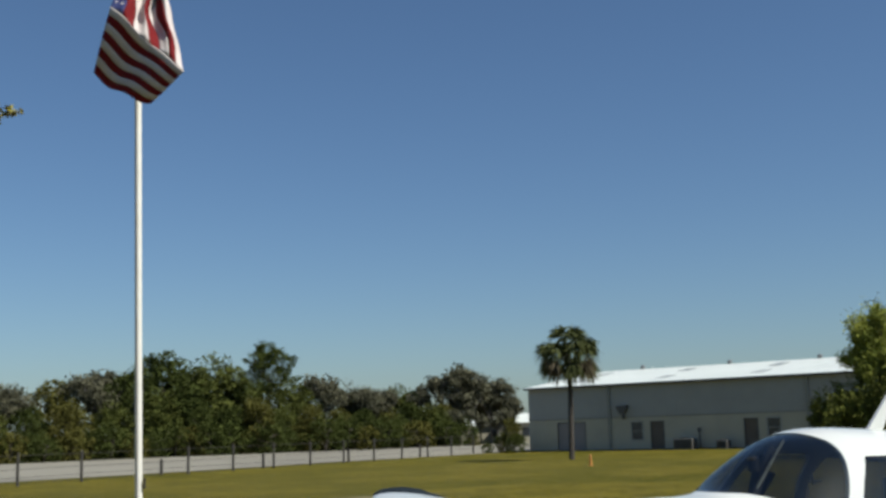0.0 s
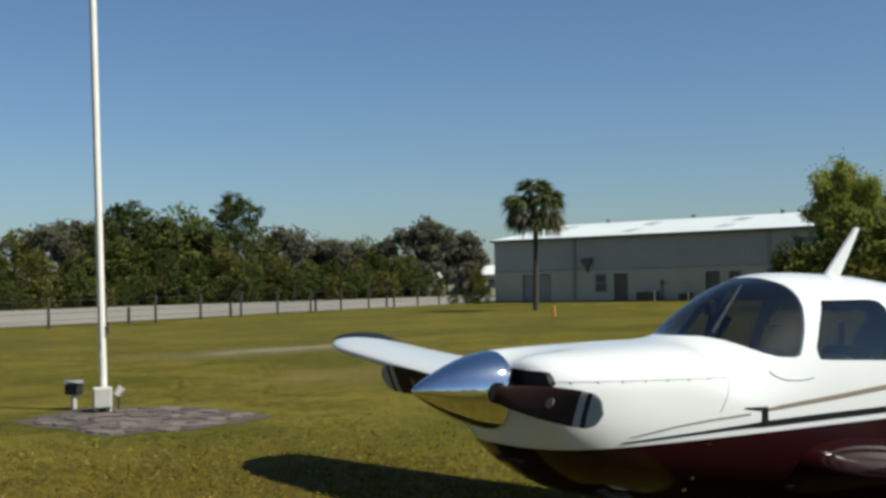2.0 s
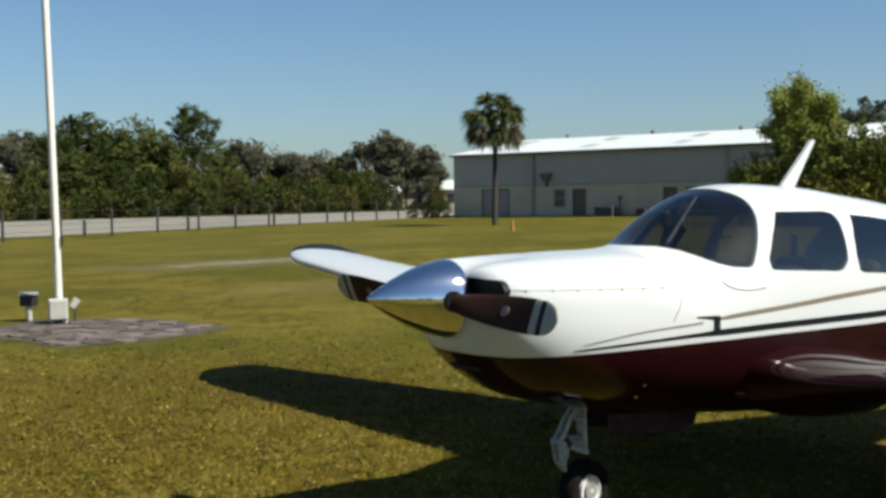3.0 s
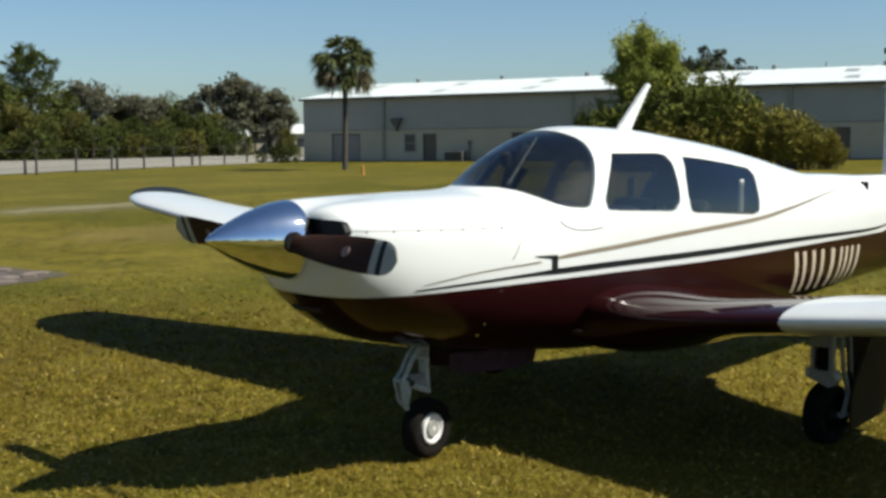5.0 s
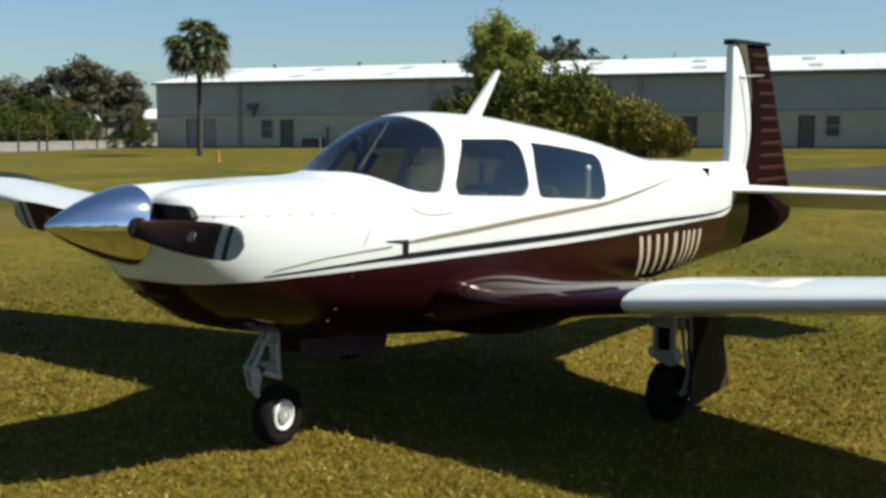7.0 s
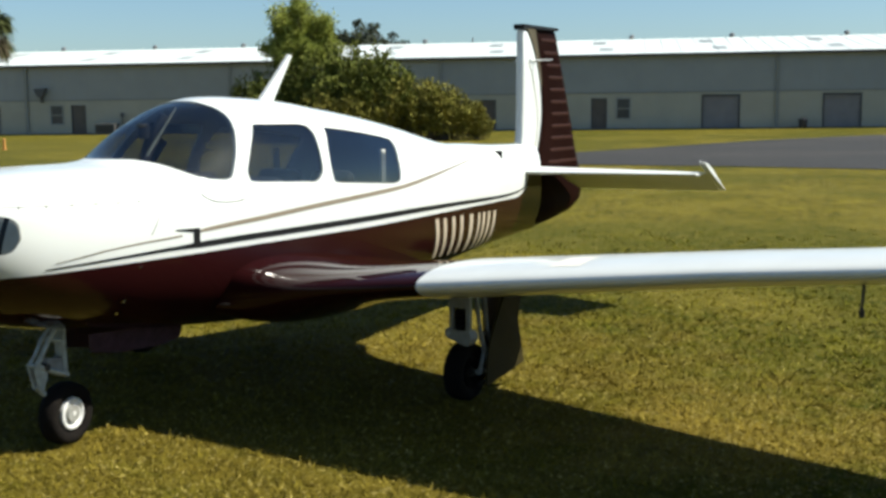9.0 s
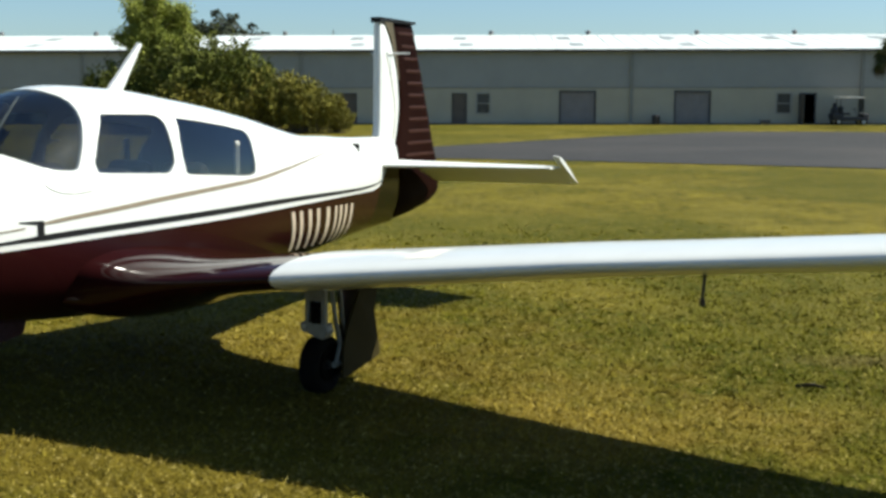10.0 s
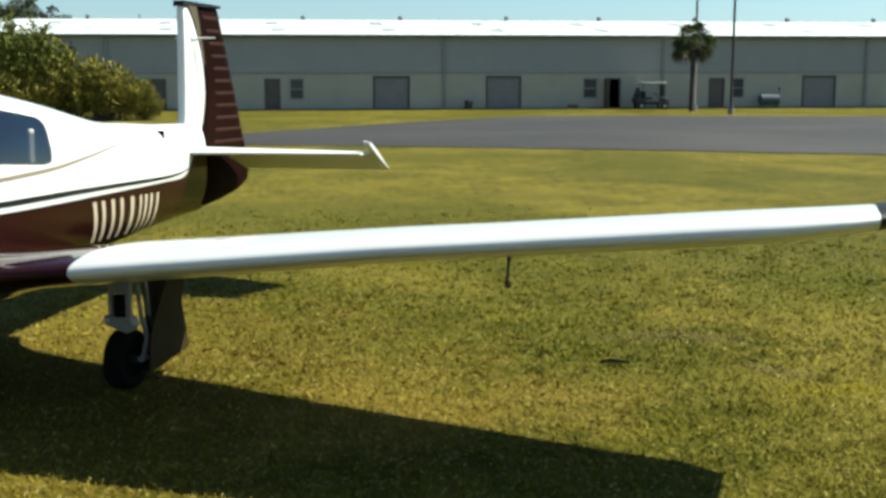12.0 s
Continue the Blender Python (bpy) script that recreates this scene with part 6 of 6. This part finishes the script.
GREEN = tree("broadleaf_tree", 11, 10.0, 9.0, 0.20, M_LEAF_DARK, 330, "dense dark green broadleaf tree in the far treeline", group="far treeline", crown_from=0.10, clumps=22)
ROUND = tree("broadleaf_tree", 12, 8.0, 8.5, 0.21, M_LEAF_MID, 320, "rounded mid-green broadleaf tree in the far treeline", group="far treeline", crown_from=0.08, clumps=20)
OLIVE = tree("broadleaf_tree", 13, 7.0, 6.5, 0.18, M_LEAF_OLIVE, 270, "olive-yellow broadleaf tree in the far treeline", group="far treeline", crown_from=0.06, clumps=18)
PINE = tree("pine_tree", 14, 12.0, 6.6, 0.17, M_LEAF_DARK, 300, "tall dark pine rising over the treeline", group="far treeline", crown_from=0.52, clumps=15)
OAK = bare_tree("oak_tree", 21, 9.0, 10.0, M_LEAF_GREY, "grey-brown half-bare oak in the far treeline")
OAK_B = bare_tree("oak_tree", 23, 8.0, 8.0, M_LEAF_GREY, "grey-brown half-bare oak in the far treeline")
BUSH = tree("bush", 15, 3.2, 4.6, 0.16, M_LEAF_DARK, 120, "dark undergrowth bush below the treeline", "bush", 0.02, 12, "undergrowth")
BUSH_O = tree("bush", 16, 3.0, 4.2, 0.16, M_LEAF_OLIVE, 110, "olive undergrowth bush below the treeline", "bush", 0.02, 12, "undergrowth")


def tall(el, d):
    return 1.85 + d * math.tan(radians(el)) + 0.45


ROW = [(GREEN, 6.0, 2.6), (OLIVE, 8.2, 2.2), (OAK, 10.2, 2.5), (OLIVE, 12.3, 2.6), (OAK, 14.0, 2.9), (OAK_B, 15.2, 3.0), (GREEN, 16.0, 3.1), (GREEN, 17.3, 3.95), (GREEN, 18.7, 3.2), (ROUND, 19.9, 3.35), (GREEN, 21.0, 2.6), (PINE, 22.4, 4.4), (ROUND, 23.4, 2.2), (OAK, 25.0, 2.7), (GREEN, 26.3, 1.7), (OAK_B, 27.3, 1.85), (ROUND, 28.5, 1.85), (GREEN, 29.6, 1.9), (OAK_B, 30.9, 2.5), (OAK, 32.1, 2.95), (OAK, 33.2, 2.3), (OAK_B, 34.3, 1.5), (OAK_B, 31.6, 1.7), (OAK, 32.7, 1.6), (OAK_B, 33.5, 1.3), (OAK, 28.0, 1.9), (OAK_B, 26.4, 2.0)]
HEIGHT = {GREEN: 10.0, ROUND: 8.0, OLIVE: 7.0, PINE: 12.0, OAK: 9.0, OAK_B: 8.0, BUSH: 3.2, BUSH_O: 3.0}
rnd = random.Random(77)
for proto, az, el in ROW:
    d = 128 + (az - 12) * 1.0 + rnd.uniform(0, 8)
    plant(proto, az, d, tall(el, d) / HEIGHT[proto], rnd.uniform(0, 6.28))
for az, el, proto in ((13.0, 1.6, OLIVE), (15.0, 1.4, ROUND), (17.0, 2.0, ROUND), (18.9, 1.7, GREEN), (20.6, 1.3, GREEN), (21.8, 1.6, OLIVE), (23.0, 1.1, ROUND), (24.4, 1.2, OLIVE), (25.8, 1.0, OLIVE), (27.0, 1.0, GREEN), (28.2, 0.9, OLIVE), (29.3, 1.2, GREEN), (30.4, 1.0, ROUND), (31.6, 0.8, OAK_B), (11.2, 1.5, GREEN), (9.0, 1.5, ROUND), (30.9, 1.1, OLIVE), (32.3, 0.8, OAK_B), (33.55, 0.75, OAK_B), (34.2, 0.35, OLIVE)):
    d = 124 + (az - 12) * 0.95 + rnd.uniform(-2, 3)
    plant(proto, az, d, tall(el, d) / HEIGHT[proto], rnd.uniform(0, 6.28))
for k in range(30):
    az = 7.5 + k * 0.93 + rnd.uniform(-0.25, 0.25)
    d = 121 + (az - 12) * 0.9 + rnd.uniform(-1, 2)
    p = BUSH if k % 3 else BUSH_O
    plant(p, az, d, rnd.uniform(0.7, 1.15) * (0.4 if az > 32.2 else 1.0), rnd.uniform(0, 6.28))
# trees past the hangar's roof
ROOFTOP = bare_tree("oak_tree", 27, 9.0, 8.0, M_LEAF_FAR, "dark grey-green oak rising behind the hangar roof")
for az, el, d in ((55.0, 3.6, 118), (54.2, 3.75, 121), (56.2, 3.2, 122), (53.2, 3.4, 120)):
    plant(ROOFTOP, az, d, tall(el, d) / 9.0, az)
# unseen trees added behind the camera, to darken reflections in the cabin windows
for k in range(16):
    az = 118 + 7.5 * k + rnd.uniform(-2, 2)
    plant((GREEN, ROUND, GREEN, OLIVE)[k % 4], az, rnd.uniform(95, 120), rnd.uniform(0.8, 1.2), az)
# shrubs by the hangar corner
for az, d, k in ((34.35, 93.0, 0.42), (33.9, 95.5, 0.45), (33.0, 94.0, 0.25)):
    plant(BUSH_O if k > 0.44 else BUSH, az, d, k, az)

# edge tree: only its outermost twigs reach into view
EDGE = tree("broadleaf_tree", 51, 8.2, 3.9, 0.09, M_LEAF_MID, 160, "mid-green broadleaf tree at the edge of the lawn", crown_from=0.45, clumps=16)
EDGE.matrix_basis = standing(0.7, 15.0, 1, 0.8)
rnd = random.Random(52)
home = EDGE.matrix_basis.inverted()
reach = []
for az, z, r, count in ((6.6, 5.75, 0.34, 60), (7.6, 5.86, 0.30, 50), (8.5, 5.95, 0.20, 34), (9.1, 6.00, 0.11, 22), (9.45, 6.01, 0.075, 16), (9.75, 6.00, 0.055, 12)):
    x, y = polar(az, 15.0)
    p = home @ Vector((x, y, z))
    reach.append((p.x, p.y, p.z, r, r, r * 0.8, count))
bm = tube(bmesh.new(), (0, 0, 4.6), reach[0][:3], 0.045, 0.028, 8)
tube(bm, reach[0][:3], reach[-1][:3], 0.028, 0.006, 6)
part("branch", bm, M_BARK, EDGE)
v, f = leaf_cloud(rnd, reach, 0.045)
raw("twig_leaves", v, f, M_LEAF_SHRUB, EDGE)
# the young tree and shrubs before the hangar
YOUNG = feathery_tree("young_tree", 31, 8.55, M_LEAF_BRIGHT, "bright yellow-green feathery young tree above dark shrubs")
YOUNG.matrix_basis = standing(51.7, 62.0, 1, 0.4)
SHRUB = stem_shrub("shrub", 32, 3.15, 3.6, M_LEAF_SHRUB, 70, 85, 0.30, "dense olive-green stemmy shrub before the hangar")
DARKSHRUB = stem_shrub("shrub", 33, 4.3, 3.9, M_LEAF_TALL, 80, 95, 0.30, "tall dark green stemmy shrub below the young tree")
for az, d, k, p in ((49.75, 61.0, 0.84, DARKSHRUB), (50.8, 61.0, 0.92, DARKSHRUB), (52.0, 60.5, 0.96, DARKSHRUB), (53.4, 60.0, 1.12, DARKSHRUB), (54.6, 60.0, 1.16, DARKSHRUB), (55.7, 60.0, 1.05, DARKSHRUB), (56.4, 59.5, 1.02, SHRUB), (57.6, 59.5, 0.96, SHRUB), (58.6, 59.5, 0.90, SHRUB), (59.6, 59.5, 0.74, SHRUB), (60.5, 59.5, 0.45, SHRUB), (54.6, 58.5, 0.85, SHRUB), (52.8, 58.5, 0.8, SHRUB)):
    plant(p, az, d, k, az * 1.7)


def palm(az, d, height, crown, seed, label):
    rnd = random.Random(seed)
    t = empty("palm_tree", standing(az, d), label, "palm tree", "palms")
    bm = bmesh.new()
    hub = height - crown * 0.33
    n = 14
    for k in range(n):
        a, b = k / n, (k + 1) / n
        bend = lambda f: 0.10 * math.sin(2.2 * f)
        tube(bm, (bend(a), 0, hub * a - (0.1 if k == 0 else 0)), (bend(b), 0, hub * b), 0.17 - 0.03 * a, 0.16 - 0.03 * b, 10)
    part("trunk", bm, M_PALMBARK, t)
    size = crown / 5.0
    hubp = Vector((bend(1.0), 0, hub))
    lobes = [(k * 2.1 + 0.3, 62, False) for k in range(3)] + [(k * 1.05, 14, False) for k in range(6)] + [(k * 0.9 + 0.5, -30, k % 2 == 1) for k in range(7)]
    for k, (yaw, lift, dry) in enumerate(lobes):
        verts, faces = [], []
        yaw, lift = yaw + rnd.uniform(-0.25, 0.25), radians(lift + rnd.uniform(-9, 9))
        out = Vector((math.cos(yaw) * math.cos(lift), math.sin(yaw) * math.cos(lift), math.sin(lift)))
        base = hubp + out * size * rnd.uniform(1.0, 1.2)
        side = out.cross(Vector((0, 0, 1))).normalized() * 0.03
        verts += [tuple(hubp - side), tuple(hubp + side), tuple(base + side * 0.6), tuple(base - side * 0.6)]
        faces.append((0, 1, 2, 3))
        for j in range(95):
            w = (out * 0.75 + Vector((rnd.gauss(0, 0.55), rnd.gauss(0, 0.55), rnd.gauss(-0.10, 0.5)))).normalized()
            n = w.cross(Vector((rnd.gauss(0, 1), rnd.gauss(0, 1), rnd.gauss(0, 1)))).normalized() * 0.055 * size
            a = size * rnd.uniform(0.75, 1.25)
            mid = base + w * a * 0.55
            tip = base + w * a + Vector((0, 0, -0.32 * a))
            i = len(verts)
            verts += [tuple(base), tuple(mid - n), tuple(tip), tuple(mid + n)]
            faces.append((i, i + 1, i + 2, i + 3))
        raw("dry_frond" if dry else "frond", verts, faces, M_FROND_DRY if dry else M_FROND, t, "brown hanging frond" if dry else "")
    return t


palm(37.05, 68.6, 1.85 + 68.6 * math.tan(radians(4.74)) + 0.3, 5.0, 41, "slender cabbage palm with a round crown on the lawn")
palm(86.8, 75.1, 1.75 + 75.1 * math.tan(radians(2.93)) - 0.1, 3.6, 43, "small cabbage palm before the hangar")


# far pale building behind the trees
def far_house(az, d, w, h):
    t = empty("far_building", standing(az, d, 1, -0.6), "pale low building glimpsed behind the trees", "building", "far buildings")
    part("wall", box(bmesh.new(), (0, 0, h / 2), (w, 6, h)), M_WALL_LO, t)
    bm = bmesh.new()
    prism(bm, [(-3.4, h), (0, h + 1.2), (3.4, h), (3.4, h + 0.1), (0, h + 1.32), (-3.4, h + 0.1)], -w / 2 - 0.3, w / 2 + 0.3, lambda u, v, q: (q, u, v))
    part("roof", bm, M_ROOF, t)
    for x in (-w / 4, w / 4):
        part("window", box(bmesh.new(), (x, -3.02, h * 0.55), (1.2, 0.06, 1.1), 0.01), M_PANE, t)


far_house(32.9, 165, 7, 2.4)
far_house(34.5, 158, 5, 2.6)

# ---- lawn grass near the aeroplane ----
def grass_blades(count, seed):
    r = np.random.RandomState(seed)
    d = 2.6 * (17.0 / 2.6) ** (r.uniform(0, 1, count) ** 0.8)
    a = np.radians(r.uniform(2, 106, count))
    x, y = d * np.sin(a) - 4.1, d * np.cos(a) - 4.85
    keep = (np.hypot(x - 0.9, (y - 11.4) * 0.85) > 1.9) & (r.uniform(0, 1, count) < np.clip((17 - d) / 9, 0, 1))
    x, y, d = x[keep], y[keep], d[keep]
    n = len(x)
    z = 0.0056 * (UX * x + UY * y) - 0.004
    h = r.uniform(0.008, 0.028, n)
    # tufts: every third blade gathers round a clump and stands taller
    tuft = r.randint(0, n, 26000)
    tx, ty = x[tuft], y[tuft]
    pick = np.arange(n) % 3 == 0
    k = r.randint(0, 26000, n)
    near = pick & (np.hypot(tx[k] + 4.1, ty[k] + 4.85) > 2.6)
    x = np.where(near, tx[k] + r.normal(0, 0.028, n), x)
    y = np.where(near, ty[k] + r.normal(0, 0.028, n), y)
    z = 0.0056 * (UX * x + UY * y) - 0.004
    d = np.hypot(x + 4.1, y + 4.85)
    h = np.where(near, h * 1.7, h)
    a = r.uniform(0, 2 * math.pi, n)
    lean = r.normal(0, 1.1, (n, 2)) * h[:, None]
    w = r.uniform(0.003, 0.007, n) * np.clip(d / 7, 0.8, 2.0)
    v = np.zeros((n, 3, 3))
    v[:, 0] = np.stack([x - w * np.cos(a), y - w * np.sin(a), z], -1)
    v[:, 1] = np.stack([x + w * np.cos(a), y + w * np.sin(a), z], -1)
    v[:, 2] = np.stack([x + lean[:, 0], y + lean[:, 1], z + h], -1)
    data = bpy.data.meshes.new("grass")
    data.vertices.add(3 * n)
    data.vertices.foreach_set("co", v.ravel())
    data.loops.add(3 * n)
    data.loops.foreach_set("vertex_index", np.arange(3 * n, dtype=np.int32))
    data.polygons.add(n)
    data.polygons.foreach_set("loop_start", np.arange(0, 3 * n, 3, dtype=np.int32))
    data.update()
    return tagged(finish("grass", data, M_BLADES), "short dry olive grass blades on the lawn", "grass", kind="stuff")


grass_blades(460000, 9)

# worn pavers, last
rnd = random.Random(19)
shapes = []
for k in range(6):
    n = rnd.randint(5, 7)
    ring = [(rnd.uniform(0.11, 0.19) * math.cos(6.283 * i / n + rnd.uniform(-0.25, 0.25)) * 1.35, rnd.uniform(0.11, 0.19) * math.sin(6.283 * i / n)) for i in range(n)]
    bm = prism(bmesh.new(), rounded(ring, 0.03, 2), -0.012, 0.016, lambda u, v, w: (u, v, w))
    bmesh.ops.recalc_face_normals(bm, faces=bm.faces)
    shapes.append(part("paver", bm, M_STONE, paving))
used = set()
for i in range(13):
    for j in range(17):
        x = -0.65 + 0.27 * (i + (0.5 if j % 2 else 0)) + rnd.uniform(-0.05, 0.05)
        y = 9.55 + 0.235 * j + rnd.uniform(-0.05, 0.05)
        if not inside(x, y, PAVE) or rnd.random() < 0.14 or math.hypot(x - PX, y - PY) < 0.3:
            continue
        k = rnd.randrange(6)
        q = shapes[k]
        if k in used:
            q = q.copy()
            scene.collection.objects.link(q)
        used.add(k)
        q.location = (x, y, gz(x, y) + rnd.uniform(-0.006, 0.012))
        q.rotation_euler = (rnd.uniform(-0.05, 0.05), rnd.uniform(-0.05, 0.05), rnd.uniform(0, 6.28))
